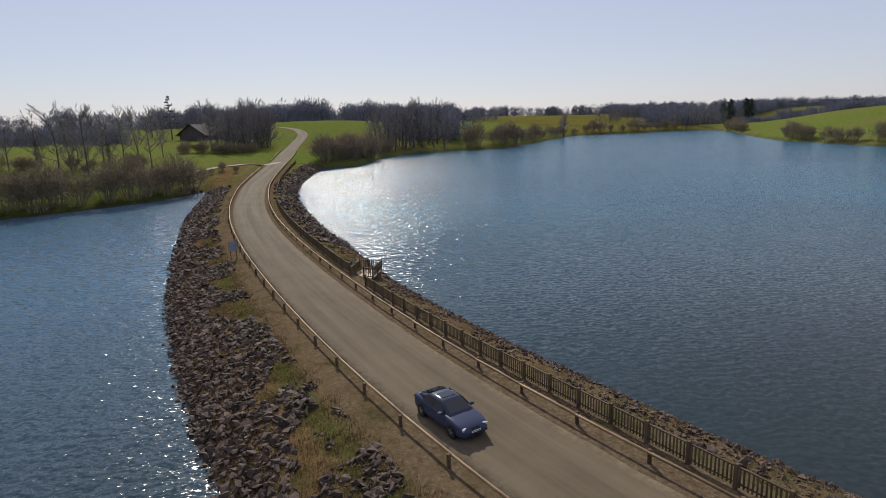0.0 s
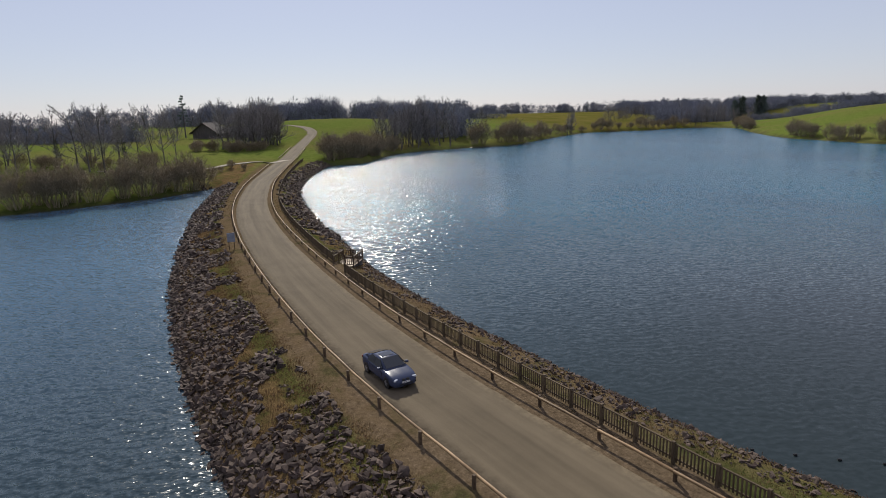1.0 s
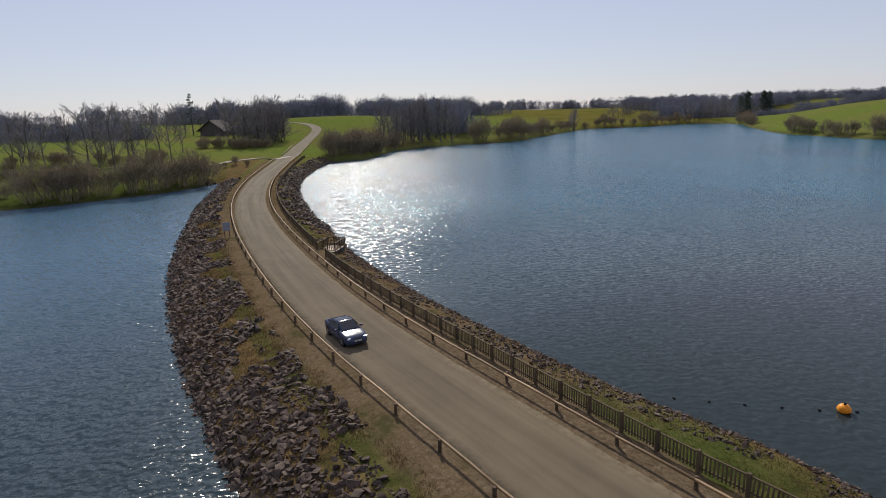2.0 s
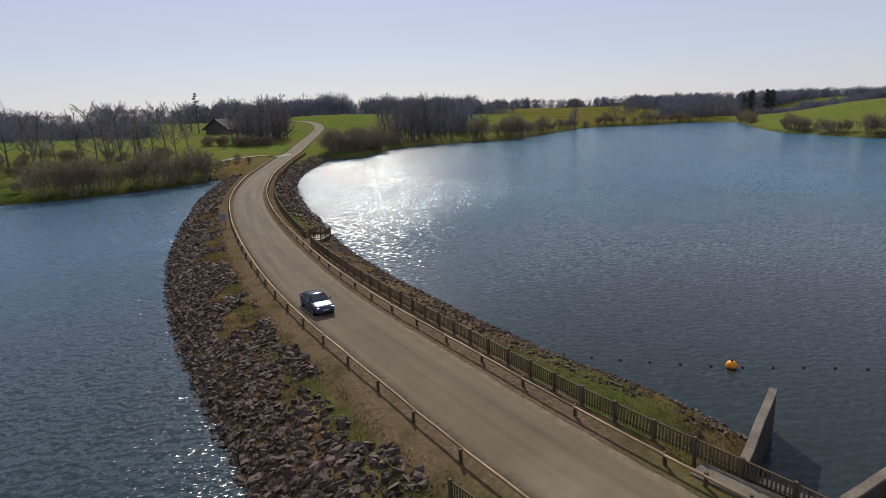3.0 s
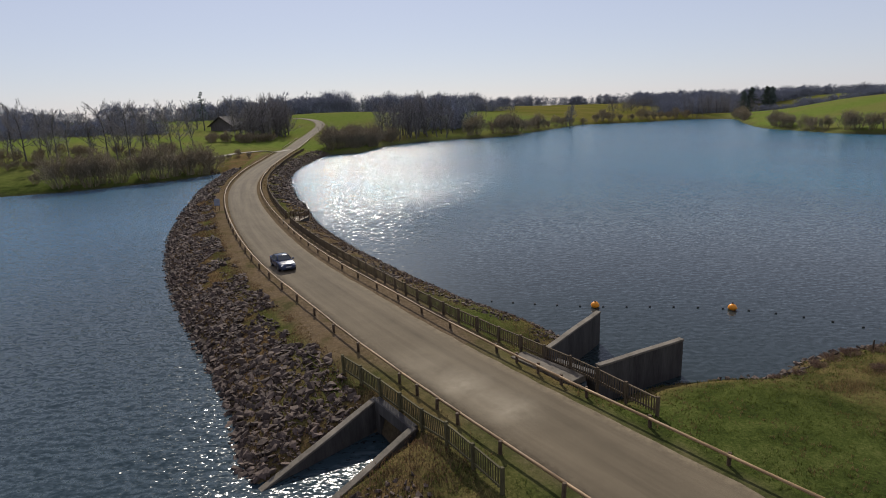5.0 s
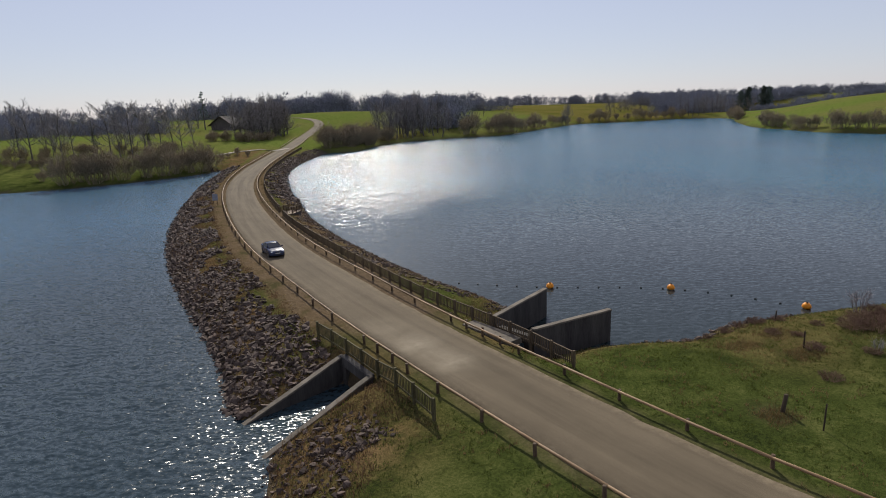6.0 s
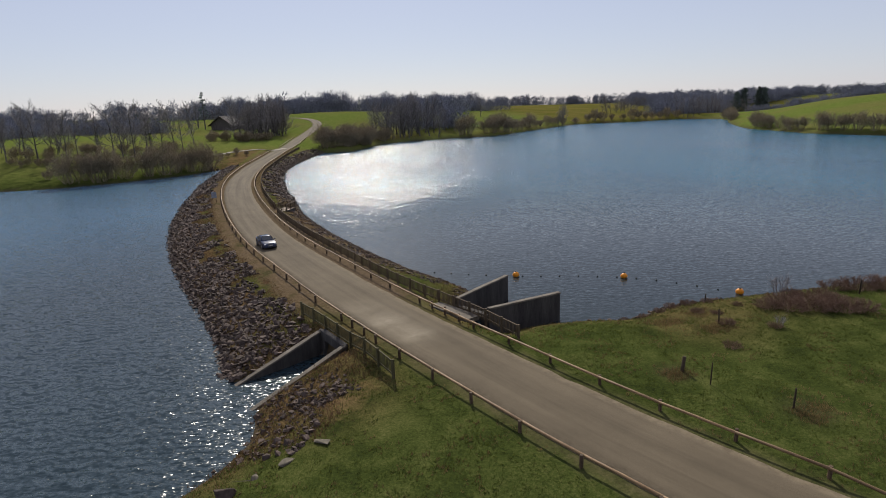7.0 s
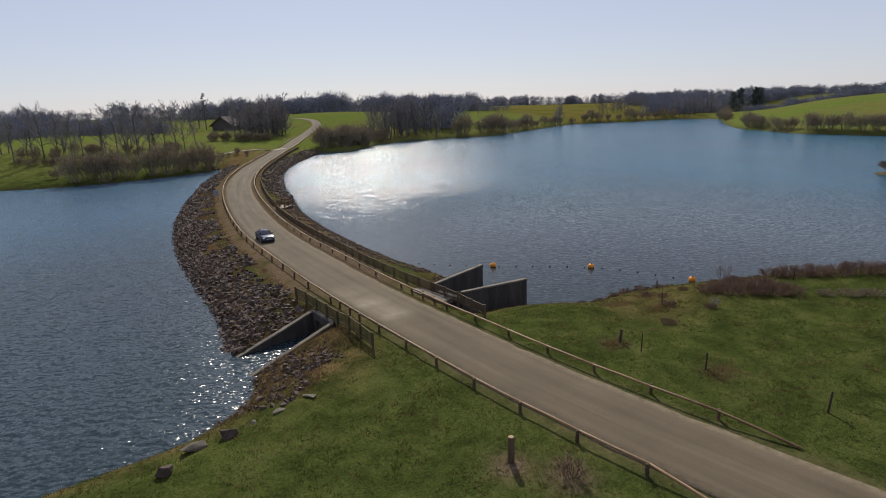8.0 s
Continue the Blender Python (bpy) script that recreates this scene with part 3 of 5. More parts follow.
def head_wall(a, b, top, label):
    """The culvert's mouth: two piers and a lintel, with a dark sheet in place of the shaded barrel."""
    ob = thing("head_wall", label, "wall", pose(a[0], a[1], 0, 0, 0, turn_to(a, b)), group="culvert head walls")
    n = math.hypot(b[0] - a[0], b[1] - a[1])
    # lintel and piers take the dark concrete, shade put into their colour
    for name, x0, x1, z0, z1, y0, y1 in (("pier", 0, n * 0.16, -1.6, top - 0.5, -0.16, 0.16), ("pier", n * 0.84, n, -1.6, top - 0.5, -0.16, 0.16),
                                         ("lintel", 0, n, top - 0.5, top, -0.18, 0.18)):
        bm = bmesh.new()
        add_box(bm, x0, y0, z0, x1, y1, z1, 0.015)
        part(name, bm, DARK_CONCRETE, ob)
    # dark sheet across the opening stands in for the shade inside
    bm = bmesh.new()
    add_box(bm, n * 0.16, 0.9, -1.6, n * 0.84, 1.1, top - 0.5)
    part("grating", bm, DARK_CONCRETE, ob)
    return ob


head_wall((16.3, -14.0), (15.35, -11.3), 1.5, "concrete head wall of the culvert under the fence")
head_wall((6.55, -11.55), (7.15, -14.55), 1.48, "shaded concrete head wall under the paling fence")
bm = bmesh.new()
m = pose(14.75, -12.2, 1.44, 0, 0, turn_to((14.3, -10.2), (15.6, -14.6)))
add_box(bm, -1.9, -0.46, -0.25, 1.9, 0.50, 0.05, 0.02, m)
tagged(part("culvert_slab", bm, CONCRETE, None), "pale worn concrete slab beside the guard rail", "slab")


# ---------------------------------------------------------------- viewing platform
def platform():
    a, b, far = Vector((10.35, 36.8)), Vector((11.8, 35.75)), 2.6
    x = (b - a).normalized()
    y = Vector((-x.y, x.x))
    n = (b - a).length
    ob = thing("viewing_platform", "small railed timber platform on the lake bank", "platform", Matrix(((x.x, y.x, 0, a.x), (x.y, y.y, 0, a.y), (0, 0, 1, 1.12), (0, 0, 0, 1))))
    plank = box_mesh("plank", (n, 0.15, 0.04), PALE_TIMBER, 0.006, False)
    for i in range(15):
        part_mesh("plank", plank, ob, "", pose(n / 2, 0.10 + i * 0.17, 0.08))
    bm = bmesh.new()
    add_box(bm, 0.05, 0.05, -1.2, n - 0.05, far - 0.08, 0.05, 0.02)
    part("base", bm, DARK_CONCRETE, ob, "dark retaining base")
    post = box_mesh("post", (0.10, 0.10, 1.05), TIMBER, 0.012)
    bar = {}
    corners = [(0, 0), (0, far), (n, far), (n, 0)]
    for i, (px, py) in enumerate(corners):
        part_mesh("post", post, ob, "", pose(px, py, 0.0))
    for q in ((0, far / 2), (n, far / 2), (n * 0.4, far), (n * 0.6, 0)):
        part_mesh("post", post, ob, "", pose(q[0], q[1], 0.0))
    baluster = box_mesh("baluster", (0.045, 0.03, 0.68), TIMBER, 0.004)
    for (x0, y0), (x1, y1) in (((0, 0.0), (0, far)), ((0, far), (n, far)), ((n, far), (n, 0)), ((n, 0), (n * 0.6, 0))):
        length = math.hypot(x1 - x0, y1 - y0)
        key = round(length, 2)
        if key not in bar:
            bar[key] = box_mesh("hand_rail", (length, 0.08, 0.06), TIMBER, 0.008, False)
        w = turn_to((x0, y0), (x1, y1))
        for z in (0.22, 0.90):
            part_mesh("hand_rail", bar[key], ob, "", pose((x0 + x1) / 2, (y0 + y1) / 2, z, 0, 0, w))
        k = int(length / 0.16)
        for i in range(1, k):
            u = i / k
            part_mesh("baluster", baluster, ob, "", pose(x0 + (x1 - x0) * u, y0 + (y1 - y0) * u, 0.22, 0, 0, w))
    return ob


platform()


# ---------------------------------------------------------------- road sign behind the rail
def sign_board():
    k = Nodes("sign_back")
    grey = k.done(k.ramp(k.noise(k.coords(), 6, 4), (0.3, (0.15, 0.17, 0.21)), (0.7, (0.24, 0.26, 0.31))), 0.5)
    ob = thing("sign_board", "blue-grey information board on two posts beside the rail", "sign", pose(3.35, 47.6, height_at(3.35, 47.6), 0, 0, -4))
    post = log_mesh("post", 1.75, 0.04, TIMBER, 8)
    for x in (-0.24, 0.24):
        part_mesh("post", post, ob, "", pose(x, 0, -0.25))
    bm = bmesh.new()
    add_box(bm, -0.36, -0.07, 0.72, 0.36, -0.035, 1.62, 0.012)
    part("board", bm, grey, ob, "blue-grey board")
    for z in (0.9, 1.45):
        bm = bmesh.new()
        add_box(bm, -0.32, -0.036, z - 0.03, 0.32, 0.0, z + 0.03, 0.006)
        part("batten", bm, TIMBER, ob)
    return ob


sign_board()


# ---------------------------------------------------------------- buoys, floats, posts in the meadow
ORANGE = worn("buoy_orange", (0.62, 0.20, 0.012), (0.85, 0.34, 0.03), 3.0, 0.4, 0.1, 0.004, vary=0.06)
BLACK = worn("black_plastic", (0.012, 0.012, 0.013), (0.05, 0.05, 0.05), 4.0, 0.5, 0.1, 0.004)


def buoy(x, y, tilt):
    ob = thing("buoy", "orange round marker buoy floating on the lake", "buoy", pose(x, y, 0.13, tilt, -tilt, 0), group="marker buoys")
    bm = bmesh.new()
    bmesh.ops.create_uvsphere(bm, u_segments=20, v_segments=12, radius=0.28)
    for v in bm.verts:
        v.co.z *= 0.92
        if v.co.z < -0.1:
            v.co.x *= 0.8
            v.co.y *= 0.8
    part("ball", bm, ORANGE, ob, smooth=True)
    bm = bmesh.new()
    bmesh.ops.create_cone(bm, cap_ends=True, segments=10, radius1=0.06, radius2=0.045, depth=0.12, matrix=pose(0, 0, 0.30))
    part("neck", bm, BLACK, ob, "black neck")
    bm = bmesh.new()
    bmesh.ops.create_cone(bm, cap_ends=True, segments=14, radius1=0.29, radius2=0.29, depth=0.03, matrix=pose(0, 0, 0.0))
    part("seam", bm, ORANGE, ob)
    return ob


BUOYS = [(24.6, -3.1), (32.0, -7.8), (36.5, -15.1)]
for (bx, by), tl in zip(BUOYS, (6, -5, 9)):
    buoy(bx, by, tl)


def float_line():
    ob = thing("float_line", "line of small black floats strung between the buoys", "float line", pose(17.9, 2.4, 0))
    bm = bmesh.new()
    bmesh.ops.create_cone(bm, cap_ends=True, segments=8, radius1=0.042, radius2=0.042, depth=0.13, matrix=pose(0, 0, 0.02, 0, 90, 0))
    me = bpy.data.meshes.new("float")
    bm.to_mesh(me)
    bm.free()
    me.materials.append(BLACK)
    line = smooth_line([(17.9, 2.4), (20.5, 0.1), (24.6, -3.1), (28.5, -5.3), (32.0, -7.8), (34.6, -11.0), (36.5, -15.1)], 6)
    pts, ways = walk_line(line, 1.55)
    for p, w in zip(pts, ways):
        part_mesh("float", me, ob, "", pose(p[0] - 17.9, p[1] - 2.4, 0.02, 0, 0, w + random.uniform(-25, 25)))
    cord = bpy.data.curves.new("cord", "CURVE")
    cord.dimensions, cord.bevel_depth = "3D", 0.006
    sp = cord.splines.new("POLY")
    sp.points.add(len(pts) - 1)
    for q, p in zip(sp.points, pts):
        q.co = (p[0] - 17.9, p[1] - 2.4, -0.02, 1)
    cord.materials.append(BLACK)
    part_mesh("cord", cord, ob)
    return ob


float_line()


POST_TIMBER = worn("dark_damp_timber", (0.022, 0.016, 0.011), (0.085, 0.062, 0.042), 2.2, 0.8, 0.5, 0.006, (6, 6, 0.8))


def field_post(x, y, tall, r, label, lean=(0, 0)):
    me = log_mesh("field_post", tall + 0.3, r, POST_TIMBER, 8)
    ob = new("field_post", me)
    ob.matrix_basis = pose(x, y, height_at(x, y) - 0.3, *lean)
    return tagged(ob, label, "post", "fence posts in the meadow")


field_post(20.6, -25.4, 0.78, 0.085, "stout weathered post in the meadow grass", (2, 5))
field_post(20.7, -27.0, 1.05, 0.03, "thin leaning stake in the meadow grass", (-3, 5))
field_post(22.05, -30.0, 0.9, 0.04, "slim fence stake in the meadow grass", (0, 3))
field_post(23.4, -35.2, 0.95, 0.05, "dark fence stake in the meadow grass", (2, 4))
field_post(27.4, -21.4, 0.9, 0.04, "slim fence stake near the lake shore", (0, -4))
field_post(39.5, -21.6, 0.95, 0.05, "dark fence stake beside the bramble bank", (0, 2))
field_post(30.8, -17.2, 0.6, 0.04, "short dark stake close to the shore", (0, 2))


def timber_bollard():
    ob = thing("bollard", "thick round timber bollard with a pale sawn top", "bollard", pose(9.72, -32.55, height_at(9.72, -32.55) - 0.3))
    part_mesh("shaft", log_mesh("shaft", 1.34, 0.13, TIMBER, 12), ob)
    bm = bmesh.new()
    bmesh.ops.create_cone(bm, cap_ends=True, segments=12, radius1=0.115, radius2=0.10, depth=0.02, matrix=pose(0, 0, 1.352))
    part("sawn_top", bm, PALE_TIMBER, ob, "pale sawn end")
    return ob


timber_bollard()


# ---------------------------------------------------------------- the saloon car
def paint(name, colour, rough=0.25, metal=0.0, coat=0.0, **more):
    k = Nodes(name)
    n = k.noise(k.coords(), 2.5, 3)
    c = k.mix(k.math("MULTIPLY", n, 0.35), colour, tuple(v * 0.6 for v in colour))
    return k.done(c, rough, None, Metallic=metal, Coat_Weight=coat, **more)


CAR_BLUE = paint("metallic_blue_grey", (0.046, 0.058, 0.104), 0.20, 0.0, 0.0, Specular_IOR_Level=0.22)
CAR_GLASS = paint("tinted_glass", (0.012, 0.015, 0.018), 0.05, 0.0, 0.5)
TYRE = paint("tyre_rubber", (0.014, 0.014, 0.014), 0.8)
ALLOY = paint("alloy", (0.45, 0.46, 0.48), 0.3, 0.9)
TRIM = paint("black_trim", (0.010, 0.010, 0.011), 0.45)
LAMP = paint("lamp_glass", (0.62, 0.66, 0.70), 0.12, 0.2, 0.6)
TAIL = paint("tail_lamp", (0.30, 0.010, 0.012), 0.2, 0.0, 0.6)
PLATE = paint("plate_white", (0.72, 0.72, 0.70), 0.4)

STATION = [-2.31, -2.26, -2.05, -1.75, -1.2, -0.4, 0.4, 0.85, 1.2, 1.7, 2.02, 2.22, 2.31]
WIDTH = [0.66, 0.79, 0.865, 0.895, 0.905, 0.905, 0.905, 0.90, 0.895, 0.88, 0.83, 0.73, 0.58]
TOP = [0.78, 0.98, 1.06, 1.08, 1.05, 1.03, 1.01, 0.99, 0.955, 0.885, 0.81, 0.70, 0.58]
BELT = [0.74, 0.90, 0.97, 0.97, 0.945, 0.925, 0.92, 0.92, 0.90, 0.835, 0.76, 0.65, 0.53]
SOLE = [0.40, 0.30, 0.22, 0.19, 0.18, 0.18, 0.18, 0.18, 0.18, 0.19, 0.21, 0.26, 0.36]


def lofted(sections, closed=True):
    bm = bmesh.new()
    rows = [[bm.verts.new(p) for p in s] for s in sections]
    n = len(rows[0])
    for r, s in zip(rows, rows[1:]):
        for j in range(n if closed else n - 1):
            bm.faces.new((r[j], r[(j + 1) % n], s[(j + 1) % n], s[j]))
    if closed:
        bm.faces.new(rows[0][::-1])
        bm.faces.new(rows[-1])
    bmesh.ops.recalc_face_normals(bm, faces=bm.faces)
    return bm


def panel(corners, push=0.0):
    """A slightly thick sheet over four corners."""
    a, b, c, d = (Vector(p) for p in corners)
    n = (b - a).cross(d - a).normalized()
    bm = bmesh.new()
    lo = [bm.verts.new(p + n * (push - 0.012)) for p in (a, b, c, d)]
    hi = [bm.verts.new(p + n * push) for p in (a, b, c, d)]
    bm.faces.new(lo[::-1])
    bm.faces.new(hi)
    for i in range(4):
        j = (i + 1) % 4
        bm.faces.new((lo[i], lo[j], hi[j], hi[i]))
    bmesh.ops.recalc_face_normals(bm, faces=bm.faces)
    return bm


def car(x, y, z, way):
    ob = thing("car", "dark blue-grey saloon car standing on the asphalt road", "car", pose(x, y, z, 0, 0, way) @ Matrix.Scale(1 / PLAN, 4))
    rows = []
    for X, w, t, b, s in zip(STATION, WIDTH, TOP, BELT, SOLE):
        half = [(0.0, s), (w * 0.86, s), (w * 0.965, s + 0.10), (w, s + 0.5 * (b - s)), (w * 0.985, s + 0.78 * (b - s)), (w * 0.95, b), (w * 0.86, b + 0.55 * (t - b)), (w * 0.5, t - 0.012), (0.0, t)]
        rows.append([(X, v, h) for v, h in half] + [(X, -v, h) for v, h in half[-2:0:-1]])
    bm = lofted(rows)
    bmesh.ops.subdivide_edges(bm, edges=bm.edges[:], cuts=1, use_grid_fill=True, smooth=0.5)
    part("body", bm, CAR_BLUE, ob, smooth=True)
    # cabin: pillars and roof in body colour, glass laid over them
    cab = []
    for X, zt, wt, zb, wb in ((-1.95, 1.075, 0.66, 1.02, 0.74), (-1.45, 1.26, 0.62, 0.98, 0.80), (-0.95, 1.385, 0.595, 0.94, 0.845), (-0.35, 1.43, 0.60, 0.92, 0.855), (0.15, 1.41, 0.595, 0.92, 0.85), (0.62, 1.20, 0.635, 0.93, 0.83), (1.05, 0.99, 0.70, 0.93, 0.78)):
        cab.append([(X, -wb, zb), (X, -wt, zt - 0.035), (X, -wt * 0.75, zt), (X, 0, zt + 0.015), (X, wt * 0.75, zt), (X, wt, zt - 0.035), (X, wb, zb)])
    part("roof", lofted(cab), CAR_BLUE, ob, smooth=True)
    part("windscreen", panel([(0.20, -0.54, 1.415), (0.99, -0.66, 1.03), (0.99, 0.66, 1.03), (0.20, 0.54, 1.415)], 0.022), CAR_GLASS, ob, "dark tinted glass")
    part("rear_window", panel([(-1.02, 0.52, 1.385), (-1.86, 0.58, 1.115), (-1.86, -0.58, 1.115), (-1.02, -0.52, 1.385)], 0.022), CAR_GLASS, ob, "dark tinted glass")
    for s in (1, -1):
        for name, x0, x1, xt0, xt1 in (("front_window", -0.30, 0.80, -0.30, 0.22), ("rear_door_window", -1.30, -0.38, -0.98, -0.38)):
            q = [(x0, s * 0.848, 0.965), (x1, s * 0.825, 0.965), (xt1, s * 0.612, 1.36), (xt0, s * 0.615, 1.372)]
            part(name, panel(q if s > 0 else q[::-1], -0.018 if s > 0 else -0.018), CAR_GLASS, ob, "dark tinted glass")
            part(name + "_frame", panel([(a * 1.0 + (0.03 if a < -0.3 else 0) - 0.02, b * 1.002, c - 0.015) for a, b, c in (q if s > 0 else q[::-1])], -0.034), TRIM, ob)
    part("sunroof", panel([(-0.05, -0.40, 1.437), (-0.05, 0.40, 1.437), (-0.62, 0.40, 1.437), (-0.62, -0.40, 1.437)], 0.012), CAR_GLASS, ob, "dark glass sunroof")
    # front
    for s in (1, -1):
        bm = bmesh.new()
        add_box(bm, -0.02, -0.20, -0.06, 0.10, 0.20, 0.06, 0.025, pose(2.10, s * 0.60, 0.70, 0, 10, -s * 26))
        part("headlight", bm, LAMP, ob, "clear headlight")
        bm = bmesh.new()
        add_box(bm, -0.02, -0.115, -0.085, 0.04, 0.115, 0.085, 0.03, pose(2.255, s * 0.135, 0.665, 0, -14, -s * 6))
        part("grille", bm, TRIM, ob, "black grille with bright surround")
        bm = bmesh.new()
        add_box(bm, -0.03, -0.17, -0.055, 0.03, 0.17, 0.055, 0.02, pose(2.20, s * 0.56, 0.40, 0, 0, -s * 24))
        part("air_intake", bm, TRIM, ob)
        bm = bmesh.new()
        add_box(bm, -0.03, -0.22, -0.06, 0.05, 0.22, 0.06, 0.025, pose(-2.20, s * 0.62, 0.84, 0, 0, s * 22))
        part("tail_light", bm, TAIL, ob, "red tail light")
        bm = bmesh.new()
        add_box(bm, -0.07, -0.11, -0.065, 0.09, 0.11, 0.075, 0.035, pose(0.62, s * 0.99, 1.02, 0, 0, -s * 12))
        mirror = part("mirror", bm, CAR_BLUE, ob)
        bm = bmesh.new()
        add_box(bm, -0.012, -0.09, -0.05, 0.004, 0.09, 0.055, 0.004, pose(0.535, s * 0.99, 1.025, 0, 0, -s * 12))
        part("mirror_glass", bm, LAMP, mirror)
        for hx in (-0.18, -1.12):
            bm = bmesh.new()
            add_box(bm, hx - 0.10, s * 0.905 - 0.02, 0.775, hx + 0.10, s * 0.905 + 0.02, 0.80, 0.008)
            part("door_handle", bm, CAR_BLUE, ob)
        for sx in (0.78, -0.34, -1.28):
            bm = bmesh.new()
            add_box(bm, sx - 0.006, s * 0.898 - 0.012, 0.32, sx + 0.006, s * 0.898 + 0.012, 0.86)
            part("door_seam", bm, TRIM, ob)
    bm = bmesh.new()
    add_box(bm, 2.24, -0.46, 0.34, 2.315, 0.46, 0.46, 0.02)
    part("lower_grille", bm, TRIM, ob)
    bm = bmesh.new()
    add_box(bm, 2.305, -0.26, 0.485, 2.325, 0.26, 0.59, 0.004)
    plate = part("number_plate", bm, PLATE, ob, "white plate with plain dark bars")
    for i, w in enumerate((0.09, 0.12, 0.09)):
        bm = bmesh.new()
        add_box(bm, 2.3255, -0.16 + i * 0.155 - w / 2, 0.515, 2.328, -0.16 + i * 0.155 + w / 2, 0.56)
        part("plate_bar", bm, TRIM, plate)
    for wx in (1.40, -1.41):
        for s in (1, -1):
            # black disc on the body side stands in for the arch's shaded hollow
            bm = bmesh.new()
            bmesh.ops.create_cone(bm, cap_ends=True, segments=28, radius1=0.365, radius2=0.365, depth=0.10, matrix=pose(wx, s * 0.868, 0.345, 90))
            part("arch_shade_disc", bm, TRIM, ob)
            wheel = part_mesh("wheel", None, ob, "", pose(wx, s * 0.815, 0.325))
            bm = bmesh.new()
            bmesh.ops.create_cone(bm, cap_ends=True, segments=32, radius1=0.325, radius2=0.325, depth=0.225, matrix=pose(0, 0, 0, 90))
            bmesh.ops.bevel(bm, geom=[e for e in bm.edges if e.calc_face_angle(0) > 1], offset=0.03, segments=2, affect="EDGES")
            part("tyre", bm, TYRE, wheel)
            bm = bmesh.new()
            bmesh.ops.create_cone(bm, cap_ends=True, segments=28, radius1=0.215, radius2=0.215, depth=0.232, matrix=pose(0, 0, 0, 90))
            part("rim", bm, TRIM, wheel)
            bm = bmesh.new()
            for i in range(5):
                add_box(bm, -0.028, -0.122, 0.0, 0.028, 0.122, 0.21, 0.008, pose(0, 0, 0, 0, i * 72, 0))
            part("spokes", bm, ALLOY, wheel, "five-spoke alloy")
    return ob


car(6.40, 12.9, 1.575, -83.5)


# ---------------------------------------------------------------- bare spring trees
BARK = worn("tree_bark", (0.058, 0.053, 0.052), (0.160, 0.146, 0.138), 1.5, 0.9, 0.5, 0.02, (3, 3, 0.7), vary=0.3)
TWIG = worn("bare_twigs", (0.165, 0.154, 0.152), (0.335, 0.312, 0.305), 0.6, 0.9, 0.2, 0.01, vary=0.3)
# distance haze is put into this blue-grey twig colour of the far woods
FAR_TWIG = worn("haze_grey_twigs", (0.150, 0.160, 0.195), (0.250, 0.262, 0.310), 0.3, 0.95, 0.2, 0.01, vary=0.10)
OSIER = worn("willow_twigs", (0.165, 0.135, 0.088), (0.355, 0.288, 0.190), 0.5, 0.85, 0.2, 0.01, vary=0.3)
BRAMBLE = worn("bramble_twigs", (0.105, 0.066, 0.048), (0.260, 0.168, 0.118), 0.7, 0.9, 0.2, 0.01, vary=0.3)
NEEDLES = worn("conifer_needles", (0.062, 0.088, 0.080), (0.150, 0.185, 0.155), 1.2, 0.8, 0.3, 0.02, vary=0.25)
IVY = worn("ivy_leaves", (0.010, 0.017, 0.007), (0.035, 0.050, 0.018), 2.0, 0.6, 0.3, 0.02, vary=0.3)


def tube(V, F, pts, radii, sides):
    """Adds a tapered tube through pts; the last ring closes to a point when its radius is 0."""
    k = len(V)
    for i, (p, r) in enumerate(zip(pts, radii)):
        d = (pts[min(i + 1, len(pts) - 1)] - pts[max(i - 1, 0)]).normalized()
        a = d.cross(Vector((0.31, 0.17, 0.93)) if abs(d.z) < 0.95 else Vector((1, 0, 0))).normalized()
        b = d.cross(a)
        if r == 0:
            V.append(p)
            continue
        for s in range(sides):
            t = 2 * math.pi * s / sides
            V.append(p + (a * math.cos(t) + b * math.sin(t)) * r)
    n = len(pts)
    for i in range(n - 1):
        for s in range(sides):
            q = (s + 1) % sides
            if radii[i + 1] == 0:
                F.append((k + i * sides + s, k + i * sides + q, k + (i + 1) * sides))
            else:
                F.append((k + i * sides + s, k + i * sides + q, k + (i + 1) * sides + q, k + (i + 1) * sides + s))


def shoot(V, F, p, q, w, rnd):
    """One hair-thin twig, a sliver from p to its tip q."""
    d = q - p
    a = d.cross(Vector((rnd.gauss(0, 1), rnd.gauss(0, 1), rnd.gauss(0, 1)))).normalized() * w
    k = len(V)
    V += [p - a, p + a, q]
    F.append((k, k + 1, k + 2))


def bent(rnd, p, d, length, steps, wild, lift):
    pts = [p.copy()]
    for _ in range(steps):
        d = (d + Vector((rnd.gauss(0, wild), rnd.gauss(0, wild), rnd.gauss(0, wild) + lift))).normalized()
        p = p + d * (length / steps)
        pts.append(p.copy())
    return pts


def around(rnd, d, angle):
    """d turned by about an angle towards a random side."""
    a = d.orthogonal().normalized()
    a.rotate(Matrix.Rotation(rnd.uniform(0, 2 * math.pi), 3, d))
    return (d * math.cos(angle) + a * math.sin(angle)).normalized()


